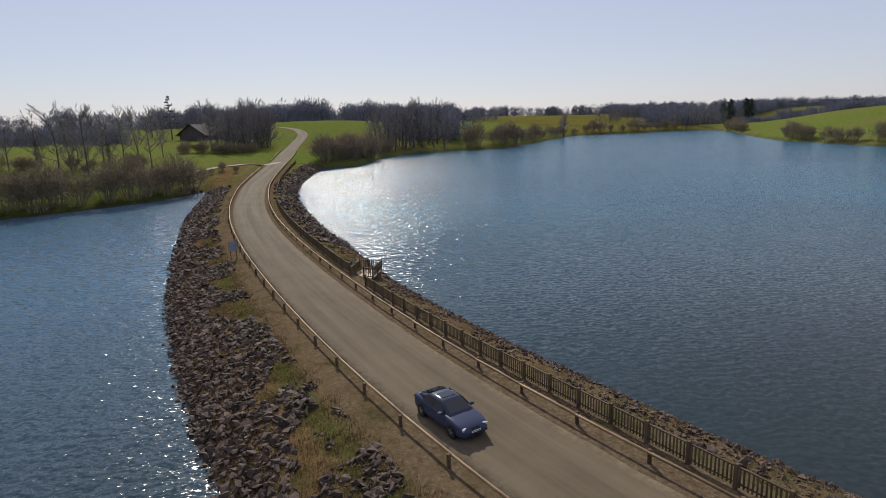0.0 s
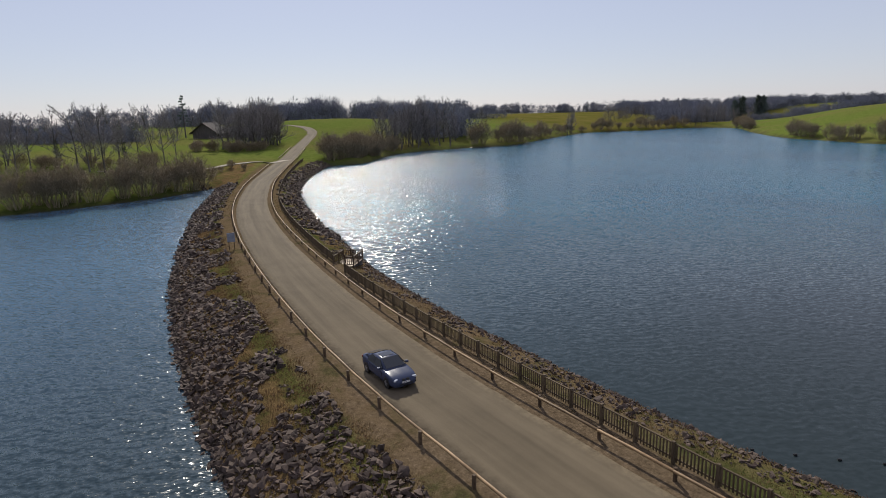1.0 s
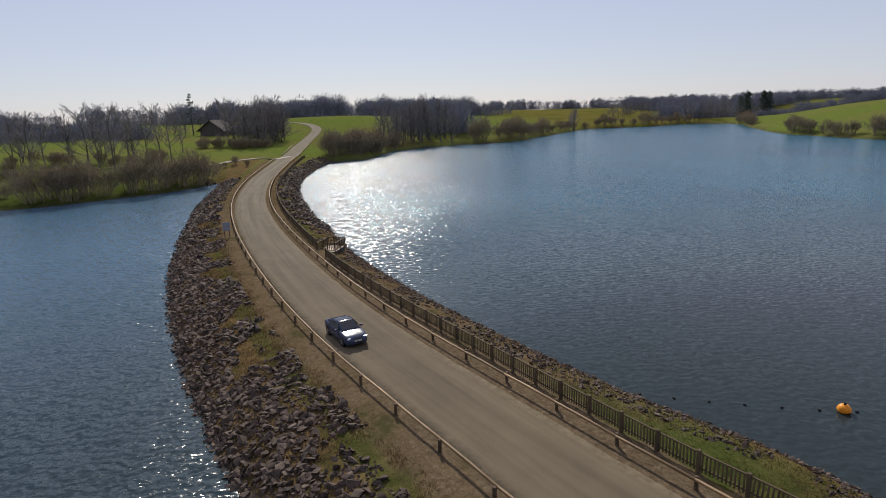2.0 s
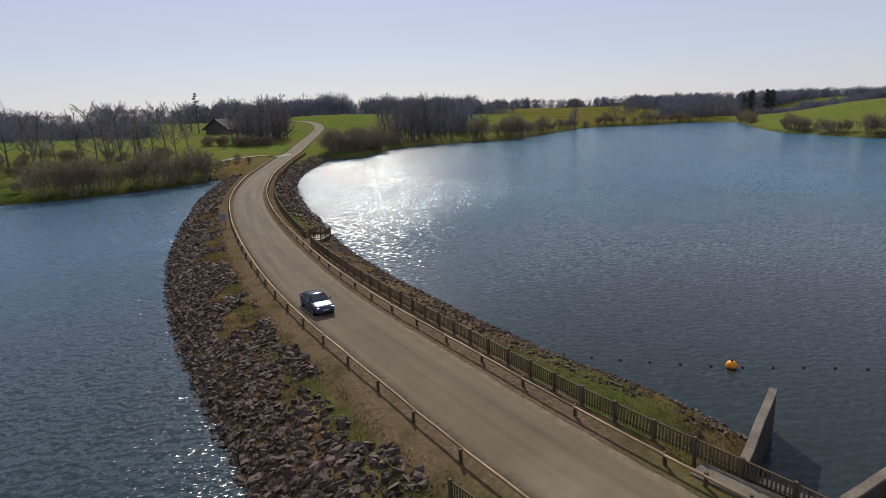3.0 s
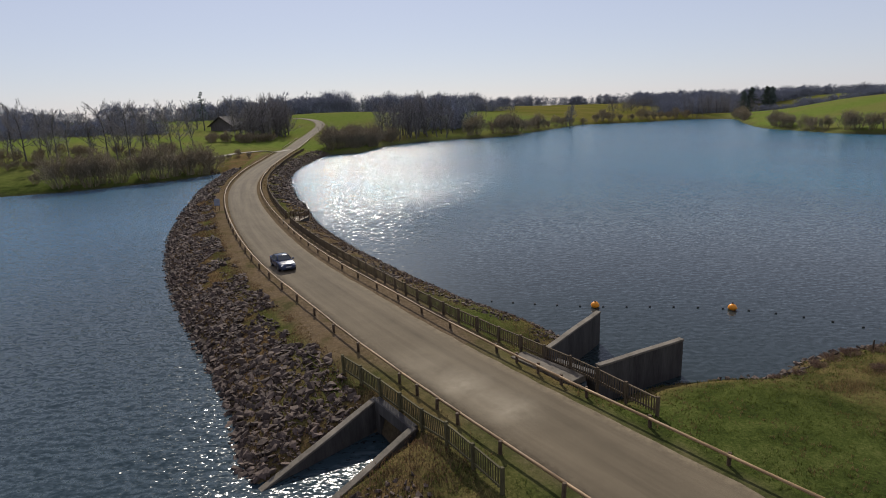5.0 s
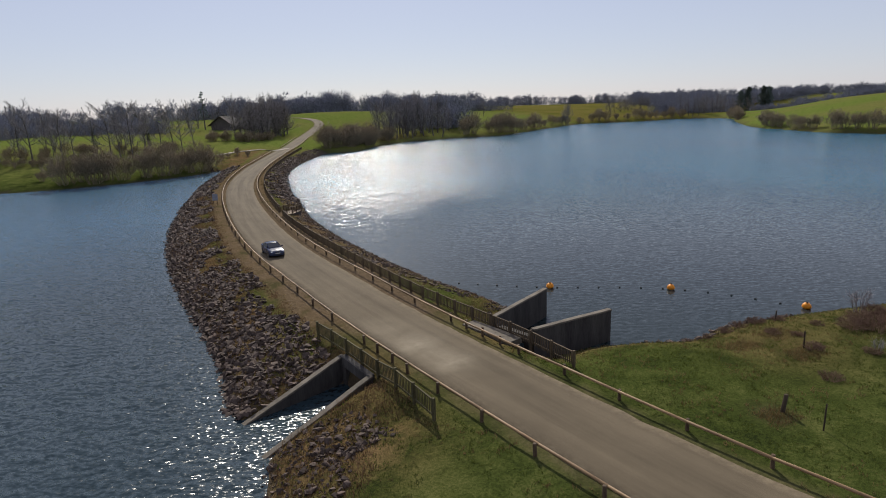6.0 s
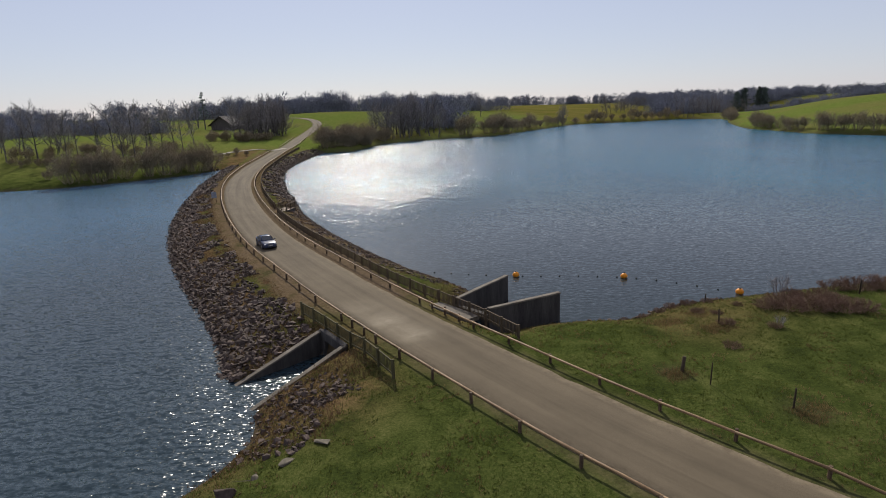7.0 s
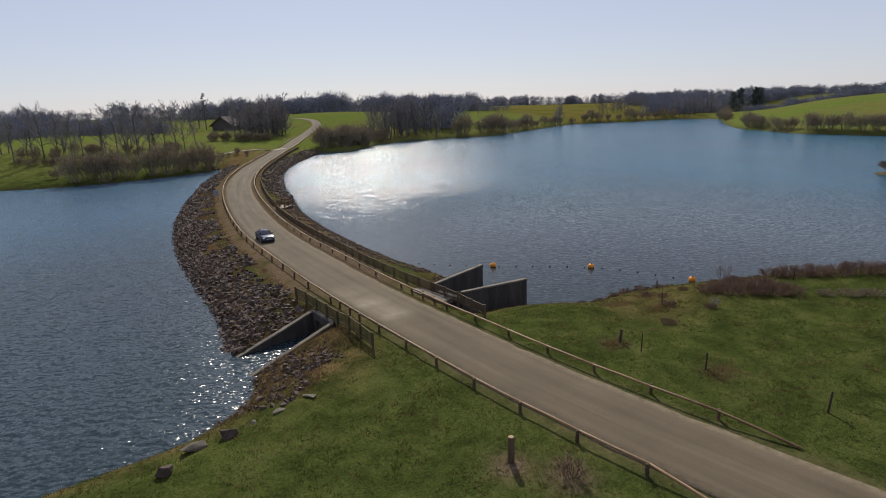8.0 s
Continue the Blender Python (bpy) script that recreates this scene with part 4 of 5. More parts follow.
def bare_crown(rnd, tall, limbs, branches, twigs, thick, spread=0.75, clear=0.28):
    """Trunk and crown as vertex and face lists: trunk > upswept limbs > branches > twigs."""
    tv, tf, cv, cf = [], [], [], []
    trunk = bent(rnd, Vector((0, 0, -0.3)), Vector((rnd.gauss(0, 0.05), rnd.gauss(0, 0.05), 1)), tall * 0.84, 7, 0.06, 0.06)
    r0 = tall * 0.0135
    tube(tv, tf, trunk, [r0 * 1.35] + [r0 * (1 - 0.125 * i) for i in range(1, 8)], 7)
    for l in range(limbs):
        u = clear + (0.97 - clear) * (l + rnd.random()) / limbs
        i = min(int(u * 7), 6)
        p = trunk[i].lerp(trunk[i + 1], u * 7 - i)
        d = around(rnd, Vector((0, 0, 1)), (1.12 - 0.62 * u) * spread / 0.75 * rnd.uniform(0.75, 1.2))
        n = tall * (0.44 - 0.24 * u) * rnd.uniform(0.78, 1.15)
        limb = bent(rnd, p, d, n, 4, 0.09, 0.10)
        r = r0 * (0.50 - 0.25 * u)
        tube(tv, tf, limb, [r, r * 0.75, r * 0.55, r * 0.38, r * 0.2], 4)
        for b in range(branches):
            w = 0.16 + 0.84 * (b + rnd.random()) / branches
            j = min(int(w * 4), 3)
            q = limb[j].lerp(limb[j + 1], w * 4 - j)
            e = around(rnd, (limb[j + 1] - limb[j]).normalized(), rnd.uniform(0.35, 0.85))
            m = n * rnd.uniform(0.26, 0.44) * (1.15 - 0.35 * w)
            br = bent(rnd, q, e, m, 3, 0.12, 0.10)
            s = max(r * 0.32, thick * 1.2)
            tube(tv, tf, br, [s, s * 0.75, s * 0.5, s * 0.3], 3)
            for t in range(twigs):
                w2 = 0.12 + 0.88 * (t + rnd.random()) / twigs
                j2 = min(int(w2 * 3), 2)
                q2 = br[j2].lerp(br[j2 + 1], w2 * 3 - j2)
                e2 = around(rnd, (br[j2 + 1] - br[j2]).normalized(), rnd.uniform(0.25, 0.95)) + Vector((0, 0, 0.18))
                shoot(cv, cf, q2, q2 + e2 * m * rnd.uniform(0.28, 0.6), thick, rnd)
    return tv, tf, cv, cf


def bare_tree(seed, tall, label, detail=(11, 5, 7), thick=0.022, spread=0.75, clear=0.28, ivy=False):
    rnd = random.Random(seed)
    tv, tf, cv, cf = bare_crown(rnd, tall, *detail, thick, spread, clear)
    ob = thing("bare_tree", label, "tree")
    part_mesh("trunk", mesh_from("trunk", tv, tf, BARK), ob)
    part_mesh("crown", mesh_from("crown", cv, cf, TWIG), ob, "leafless twig crown")
    if ivy:
        v, f = [], []
        for _ in range(420):
            h = rnd.uniform(0.3, tall * 0.48)
            a = rnd.uniform(0, 6.283)
            r = rnd.uniform(0.25, 0.75) * (1.1 - h / tall)
            leaf(v, f, Vector((r * math.cos(a), r * math.sin(a), h)), rnd, 0.24)
        part_mesh("ivy", mesh_from("ivy", v, f, IVY), ob, "dark ivy leaves on the trunk")
    return ob


def leaf(V, F, p, rnd, size):
    a = Vector((rnd.gauss(0, 1), rnd.gauss(0, 1), rnd.gauss(0, 1))).normalized()
    b = a.orthogonal().normalized()
    k = len(V)
    V += [p - a * size * 0.6, p + b * size * 0.35, p + a * size * 0.6, p - b * size * 0.35]
    F.append((k, k + 1, k + 2, k + 3))


def bush_lists(rnd, tall, wide, stems, twigs, thick):
    """Stems fan out from the base under a dome; side shoots carry the fine twigs."""
    v, f = [], []
    reach = wide / 2
    for _ in range(stems):
        a, u = rnd.uniform(0, 6.283), math.sqrt(rnd.random())
        foot = Vector((math.cos(a), math.sin(a), 0)) * reach * 0.35 * u
        tip = Vector((math.cos(a) * reach * 0.8 * u, math.sin(a) * reach * 0.8 * u, tall * 0.84 * math.sqrt(1 - 0.72 * u * u) * rnd.uniform(0.82, 1.0)))
        mid = foot.lerp(tip, 0.5) + Vector((rnd.gauss(0, 0.04), rnd.gauss(0, 0.04), rnd.uniform(0, 0.06))) * tall
        foot.z = -0.15
        s = thick * 1.9
        tube(v, f, [foot, mid, tip], [s, s * 0.7, s * 0.35], 3)
        for b in range(6):
            w = 0.30 + 0.68 * (b + rnd.random()) / 6
            q = foot.lerp(mid, w * 2) if w < 0.5 else mid.lerp(tip, w * 2 - 1)
            d = around(rnd, (tip - mid).normalized(), rnd.uniform(0.35, 1.05))
            e = q + d * tall * rnd.uniform(0.16, 0.30)
            if e.z < 0.05:
                continue
            tube(v, f, [q, e], [thick * 1.2, 0], 3)
            for _ in range(twigs):
                p = q.lerp(e, rnd.uniform(0.1, 1.0))
                g = around(rnd, d, rnd.uniform(0.2, 1.2))
                shoot(v, f, p, p + g * tall * rnd.uniform(0.07, 0.17), thick, rnd)
    return v, f


def bush(seed, tall, wide, label, material, stems=34, twigs=14, thick=0.02, name="willow_bush", category="bush"):
    rnd = random.Random(seed)
    ob = thing(name, label, category)
    v, f = bush_lists(rnd, tall, wide, stems, twigs, thick)
    part_mesh("crown", mesh_from("crown", v, f, material), ob)
    return ob


def conifer(seed, tall, wide, label, clear=0.10, full=18, whorl=9, rows=26, taper=0.8, spray=1.0):
    """A trunk with drooping boughs of needle sprays; boughs differ in reach, so that the outline is ragged."""
    rnd = random.Random(seed)
    ob = thing("conifer", label, "tree")
    tv, tf = [], []
    tube(tv, tf, [Vector((0, 0, -0.3)), Vector((0.05, 0, tall * 0.5)), Vector((0, 0, tall * 0.98))], [tall * 0.018, tall * 0.011, 0.02], 7)
    part_mesh("trunk", mesh_from("trunk", tv, tf, BARK), ob)
    v, f = [], []
    for i in range(rows):
        u = i / (rows - 1)
        h = tall * (clear + (0.98 - clear) * u)
        reach = wide * (1 - u) ** taper * rnd.uniform(0.45, 1.3) + 0.25
        for s in range(whorl):
            a = rnd.uniform(0, 6.283)
            n = reach * rnd.uniform(0.6, 1.1)
            d = Vector((math.cos(a), math.sin(a), -0.22 + 0.45 * u))
            br = [Vector((0, 0, h)), Vector((0, 0, h)) + d * n * 0.55 + Vector((0, 0, -0.04 * n)), Vector((0, 0, h)) + d * n]
            tube(v, f, br, [0.05, 0.035, 0], 3)
            for _ in range(full):
                w = rnd.uniform(0.15, 1.0)
                p = Vector((0, 0, h)) + d * n * w + Vector((rnd.gauss(0, 0.13), rnd.gauss(0, 0.13), rnd.gauss(-0.1, 0.12)))
                leaf(v, f, p, rnd, spray * rnd.uniform(0.35, 0.65))
    part_mesh("crown", mesh_from("crown", v, f, NEEDLES), ob, "dark needle crown")
    return ob


class Kind:
    """Templates of one kind of plant: each planting takes the next template."""

    def __init__(self, *makers):
        self.makers, self.made, self.n = makers, {}, 0

    def plant(self, x, y, scale=1.0, group=""):
        i = self.n % len(self.makers)
        self.n += 1
        turn = (self.n * 137.5) % 360
        loc = pose(x, y, height_at(x, y), 0, 0, turn) @ Matrix.Diagonal((scale, scale, scale, 1))
        if i not in self.made:
            ob = self.made[i] = self.makers[i]()
        else:
            ob = copy_thing(self.made[i], Matrix.Identity(4))
        ob.matrix_basis = loc
        return tagged(ob, group=group)


SHORE_TREES = Kind(lambda: bare_tree(11, 15.5, "tall leafless tree with a fine open crown", (13, 7, 24), 0.019, 0.8, 0.25),
                   lambda: bare_tree(12, 14.5, "tall leafless tree with a leaning trunk", (11, 7, 24), 0.019, 0.7, 0.3),
                   lambda: bare_tree(13, 14, "leafless tree with ivy covering its trunk", (11, 7, 24), 0.019, 0.75, 0.25, True),
                   lambda: bare_tree(14, 16, "broad leafless oak tree with a rounded crown", (15, 8, 22), 0.019, 1.05, 0.2),
                   lambda: bare_tree(15, 15, "slim leafless tree with upswept branches", (13, 6, 24), 0.019, 0.5, 0.15))
WOOD_TREES = Kind(lambda: bare_tree(21, 15.5, "tall leafless woodland tree in a dense stand", (14, 6, 14), 0.027, 0.75, 0.1),
                  lambda: bare_tree(22, 16.5, "dark leafless woodland tree in a dense stand", (15, 6, 14), 0.027, 0.85, 0.08),
                  lambda: bare_tree(23, 13.5, "narrow leafless woodland tree in a dense stand", (13, 6, 14), 0.027, 0.65, 0.05))
WILLOWS = Kind(lambda: bush(31, 7.0, 8.0, "grey-brown leafless willow bush on the shore", OSIER, 42, 14, 0.023),
               lambda: bush(32, 5.6, 8.5, "spreading leafless willow bush at the water's edge", OSIER, 42, 14, 0.023),
               lambda: bush(33, 6.0, 7.0, "dark leafless thicket on the shore", OSIER, 42, 14, 0.023))
BRAMBLES = Kind(lambda: bush(41, 1.15, 3.8, "low red-brown bramble thicket on the bank", BRAMBLE, 75, 14, 0.008, "bramble", "bush"),
                lambda: bush(42, 1.0, 4.2, "low brown scrub on the bank", BRAMBLE, 75, 14, 0.008, "bramble", "bush"))
SPRUCES = Kind(lambda: conifer(51, 22, 7.6, "tall dark spruce standing above the far shore", 0.03, 15, 8, 26, 0.5, 2.0))
PINES = Kind(lambda: conifer(52, 14, 3.0, "dark green pine with a ragged crown on a bare trunk", 0.34, 8, 3, 11, 0.5))


def scatter(kind, n, seed, x0, y0, x1, y1, wide, scale, group):
    """Plants n of a kind in a band of some width along a line, clear of water and road."""
    rnd = random.Random(seed)
    done = 0
    for _ in range(n * 6):
        u = rnd.random()
        x, y = x0 + (x1 - x0) * u + rnd.uniform(-wide, wide), y0 + (y1 - y0) * u + rnd.uniform(-wide, wide)
        px, py = np.array([x]), np.array([y])
        if shore(px, py)[0] > 1.2 and road_near(px, py)[0][0] > 6.5:
            kind.plant(x, y, scale * rnd.uniform(0.82, 1.15), group)
            done += 1
            if done == n:
                break


# the far bank of the pond: willows at the water, tall trees and a hedge behind
for x, y, s in ((-23.0, 103.6, 1.05), (-20.6, 105.6, 1.15), (-18.0, 104.4, 1.2), (-15.4, 106.6, 1.1), (-12.8, 106.8, 0.95), (-8.2, 108.8, 1.15), (-5.0, 110.4, 1.2), (-2.6, 112.2, 0.95), (0.6, 114.4, 1.1), (3.2, 116.4, 1.15), (5.4, 119.2, 0.95), (-28, 108, 0.4), (-1, 119, 0.5)):
    WILLOWS.plant(x, y, s, "willow bushes along the pond")
for x, y, s in ((-46, 141, 1.0), (-42, 139, 0.95), (-38.5, 143, 1.05), (-35, 138, 1.1), (-33, 146, 0.9), (-28, 135, 1.0), (-26, 138, 0.95), (-22, 146, 1.0), (-18, 142, 1.05), (-15.5, 139, 0.95),
                (-12.5, 137, 1.1), (-10, 147, 0.9), (-8.5, 143, 1.0), (-6, 150, 0.85), (-2.8, 155, 1.0), (-0.4, 144.5, 0.95), (-52, 145, 1.0), (-58, 142, 1.05), (-65, 148, 1.0), (3.0, 168, 0.8)):
    SHORE_TREES.plant(x, y, s * 0.88, "tall trees behind the pond")
scatter(WILLOWS, 26, 3, -72, 139, 0, 144, 6, 0.5, "hedge bushes behind the pond")
scatter(WILLOWS, 16, 33, -70, 133, -12, 131, 2, 0.32, "hedge bushes behind the pond")
scatter(WOOD_TREES, 16, 34, -66, 146, -6, 150, 9, 0.68, "tall trees behind the pond")
scatter(WOOD_TREES, 20, 4, -110, 195, -12, 248, 16, 0.55, "trees of the wood behind the meadow")
scatter(WOOD_TREES, 12, 5, -12, 255, 28, 262, 8, 0.72, "trees behind the farm")
# the wood beside the road and its scrub
scatter(WOOD_TREES, 62, 6, 24, 194, 38, 220, 7.5, 0.86, "trees of the wood beside the road")
SHORE_TREES.n = 3
SHORE_TREES.plant(17.5, 190, 1.0, "trees of the wood beside the road")
scatter(WILLOWS, 20, 7, 8, 183, 33, 187, 3.0, 0.55, "scrub at the wood's edge")
for x, y, s in ((13.5, 137, 0.33), (11, 134, 0.25), (16, 133, 0.3), (9, 130.5, 0.3), (4, 142, 0.3)):
    WILLOWS.plant(x, y, s, "scrub at the wood's edge")
# the lake's north shore
scatter(WILLOWS, 20, 8, 46, 164, 72, 185, 2.8, 1.15, "brown thicket on the lake shore")
scatter(WILLOWS, 16, 88, 52, 176, 78, 200, 4, 0.95, "brown thicket on the lake shore")
scatter(SHORE_TREES, 6, 9, 76, 200, 86, 208, 4, 0.95, "trees of the shore wood")
scatter(WOOD_TREES, 34, 10, 84, 210, 109, 218, 7, 1.05, "trees of the shore wood")
for x, y, s in ((119.5, 210.5, 1.0), (123.0, 211.0, 1.1), (133.5, 212.5, 0.95), (138.5, 214.5, 1.2), (143.5, 217.5, 1.15), (148.0, 220.5, 1.2), (152.5, 223.5, 1.0), (162, 232, 0.7), (167, 237, 0.8), (176, 245, 0.9), (181, 249, 0.95), (187, 254, 0.6), (194, 260, 0.5), (205, 269, 0.7), (213, 275, 0.6), (220, 281, 0.7), (228, 286, 0.5),
                (245, 296, 0.6), (258, 300, 0.7), (263, 300, 0.95), (269, 298, 0.9), (276, 297, 0.6), (292, 294, 0.95), (299, 295, 0.9), (306, 297, 0.7), (314, 299, 0.6), (284, 295, 0.6), (322, 300, 0.7), (330, 301, 0.9), (337, 299, 0.8)):
    WILLOWS.plant(x, y, s * 1.35, "bushes on the far shore")
SHORE_TREES.n = 3
SHORE_TREES.plant(183, 316, 0.72, "single trees on the far shore")
for x, y, s in ((219, 275, 0.9), (222.5, 278.5, 0.98), (226, 282, 0.9), (216.5, 274, 0.7)):
    SHORE_TREES.plant(x, y, s, "single trees on the far shore")
# the east shore below the green hill
for x, y, s in ((243, 155, 0.9), (239, 150, 1.1), (236, 145, 1.15), (234, 140, 1.0), (228, 129, 0.9), (225, 123, 0.95), (223, 117, 0.95), (219.5, 107, 1.1), (219.5, 103, 1.15), (219.5, 98, 1.1), (220, 93.5, 1.05), (220, 87, 1.15), (220, 82.5, 1.15), (220, 78, 1.1), (220, 70, 1.1), (221, 64, 1.0)):
    WILLOWS.plant(x, y, s, "bushes below the green hill")
for x, y, s in ((502, 382, 1.02), (497, 386, 0.85), (511, 367, 1.03), (506, 369, 1.07)):
    SPRUCES.plant(x, y, s, "spruces above the far shore")
PINES.plant(9.4, 242, 1.15, "conifer beside the farm")
PINES.plant(96, 300, 0.5, "conifer on the hill")
scatter(WILLOWS, 16, 14, 300, 224, 352, 264, 5, 0.95, "scrub beside the lake's head")
scatter(WOOD_TREES, 30, 12, 345, 300, 420, 330, 14, 0.85, "trees of the wood at the lake's head")
scatter(WOOD_TREES, 34, 13, 300, 330, 470, 470, 8, 0.62, "hedgerow trees across the pastures")


# ---------------------------------------------------------------- far woods, one joined stand copied along the skyline
def wood_stand(seed, n, length, deep, tall):
    """Many crowns, each of a few rounded lobes filled with fine upright twigs."""
    rnd = random.Random(seed)
    V, F = [], []
    for _ in range(n):
        high = tall * rnd.uniform(0.72, 1.15)
        at = Vector((rnd.uniform(-length / 2, length / 2), rnd.uniform(-deep / 2, deep / 2), 0))
        tube(V, F, [at + Vector((0, 0, -0.4)), at + Vector((rnd.gauss(0, 0.2), 0, high * 0.75))], [high * 0.014, high * 0.005], 3)
        lobes = [(Vector((0, 0, high * 0.74)), high * 0.20)]
        for _ in range(7):
            a, q = rnd.uniform(0, 6.283), high * rnd.uniform(0.12, 0.30)
            lobes.append((Vector((math.cos(a) * q, math.sin(a) * q, high * rnd.uniform(0.20, 0.72))), high * rnd.uniform(0.13, 0.19)))
        for c, r in lobes:
            for _ in range(34):
                d = Vector((rnd.gauss(0, 1), rnd.gauss(0, 1), rnd.gauss(0, 1))).normalized()
                p = c + d * r * rnd.random() ** 0.45
                w = (d + Vector((rnd.gauss(0, 0.4), rnd.gauss(0, 0.4), 1.0))).normalized()
                shoot(V, F, at + p, at + p + w * high * rnd.uniform(0.06, 0.14), 0.165, rnd)
        for _ in range(36):
            p = at + Vector((rnd.gauss(0, 2.8), rnd.gauss(0, 2.8), high * rnd.uniform(-0.02, 0.22)))
            shoot(V, F, p, p + Vector((rnd.gauss(0, 0.4), rnd.gauss(0, 0.4), 1)) * rnd.uniform(1.4, 3.2), 0.2, rnd)
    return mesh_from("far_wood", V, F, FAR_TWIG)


STANDS = [wood_stand(61, 20, 42, 14, 12.5), wood_stand(62, 20, 42, 14, 11.5), wood_stand(63, 17, 40, 12, 12)]


def far_wood(x0, y0, x1, y1, seed, scale=1.0, rows=1):
    n = max(1, int(math.hypot(x1 - x0, y1 - y0) / (27 * scale)))
    rnd = random.Random(seed)
    for r in range(rows):
        for i in range(n):
            u = (i + 0.5) / n
            x, y = x0 + (x1 - x0) * u + rnd.uniform(-8, 8), y0 + (y1 - y0) * u + rnd.uniform(-8, 8) + 22 * r
            s = scale * rnd.uniform(0.85, 1.12)
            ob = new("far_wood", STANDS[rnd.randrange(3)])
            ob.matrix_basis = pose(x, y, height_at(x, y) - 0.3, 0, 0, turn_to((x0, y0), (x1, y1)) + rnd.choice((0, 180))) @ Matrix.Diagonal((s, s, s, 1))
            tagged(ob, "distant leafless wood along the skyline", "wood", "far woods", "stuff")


far_wood(70, 345, 215, 415, 1, 1.22, 3)
far_wood(-125, 186, -12, 228, 21, 0.46, 2)
far_wood(-120, 250, -20, 275, 26, 0.6)
far_wood(98, 224, 112, 226, 23, 0.85)
far_wood(345, 305, 425, 335, 24, 0.95, 2)
far_wood(0, 335, 80, 355, 2, 1.0, 2)
far_wood(-160, 315, -40, 300, 3, 0.9)
far_wood(-40, 380, 60, 400, 12, 1.0)
far_wood(255, 640, 330, 610, 4, 1.3)
far_wood(225, 420, 250, 400, 5, 0.8)
far_wood(330, 620, 620, 540, 6, 1.1)
far_wood(420, 420, 640, 400, 7, 1.0, 2)
far_wood(480, 330, 640, 250, 8, 0.7, 2)
far_wood(560, 250, 700, 130, 9, 0.8)
far_wood(640, 700, 1150, 520, 10, 1.3)
far_wood(900, 560, 1200, 300, 13, 1.3)


# brambles and scrub by the lake, the islet, low shrubs in the meadow
for x, y, s in ((32.0, -20.8, 0.6), (33.0, -21.6, 0.75), (34.1, -22.4, 0.8), (35.2, -23.1, 0.8), (36.2, -23.8, 0.7), (33.8, -20.4, 0.65), (35.0, -21.2, 0.7), (36.2, -22.0, 0.7), (35.8, -19.6, 0.5), (37.2, -20.6, 0.55),
                (39.6, -19.9, 0.7), (40.8, -20.6, 0.85), (42.0, -21.4, 0.85), (43.6, -22.2, 0.8), (44.9, -23.0, 0.95), (46.3, -23.9, 1.0), (47.8, -24.8, 1.0), (49.5, -25.5, 1.0)):
    BRAMBLES.plant(x, y, s, "bramble thickets by the lake")
for x, y, s in ((24.6, -16.6, 0.2), (25.9, -16.9, 0.25), (27.2, -16.9, 0.3), (28.4, -16.8, 0.35), (29.6, -16.9, 0.35), (30.8, -17.4, 0.3), (28.0, -19.2, 0.3), (28.6, -20.1, 0.25), (27.6, -21.7, 0.35), (25.2, -24.2, 0.35), (29.4, -23.4, 0.3), (31.2, -19.4, 0.25)):
    BRAMBLES.plant(x, y, s, "low scrub on the lake bank")
BRUSH = Kind(lambda: bush(43, 0.7, 3.0, "heap of cut straw-coloured brushwood on the bank", OSIER, 60, 10, 0.010, "brush_heap", "brushwood"))
for x, y, s in ((37.9, -25.2, 0.6), (39.0, -25.9, 0.7), (40.2, -26.6, 0.7), (41.5, -27.3, 0.7)):
    BRUSH.plant(x, y, s, "heaps of brushwood by the lake")
for x, y, s in ((117.5, 17, 1.5), (119.5, 18, 1.6), (116.2, 15.8, 1.2)):
    BRAMBLES.plant(x, y, s, "scrub on the islet")
SAPLINGS = Kind(lambda: bush(45, 1.9, 1.6, "bare upright shrub by the lake shore", TWIG, 12, 3, 0.012, "bare_shrub", "bush"))
SAPLINGS.plant(35.6, -18.9, 1.0)
SAPLINGS.plant(29.8, -23.4, 0.45)
Kind(lambda: bush(46, 1.0, 1.5, "dead reddish shrub on a bare patch of soil", BRAMBLE, 16, 5, 0.009, "dead_shrub", "bush")).plant(11.15, -34.3, 1.0)


# ---------------------------------------------------------------- farm building at the wood's edge
ROOF_TILE = worn("dark_roof_tiles", (0.070, 0.063, 0.064), (0.165, 0.148, 0.142), 1.2, 0.8, 0.6, 0.03, (1, 1, 3))
BOARDS = worn("dark_barn_boards", (0.050, 0.044, 0.042), (0.130, 0.114, 0.104), 1.0, 0.85, 0.5, 0.02, (3, 3, 0.6))
RENDER_WALL = worn("pale_render", (0.22, 0.20, 0.18), (0.38, 0.35, 0.31), 0.8, 0.9, 0.2, 0.01)
DARK_PANE = paint("dark_pane", (0.015, 0.017, 0.02), 0.1)


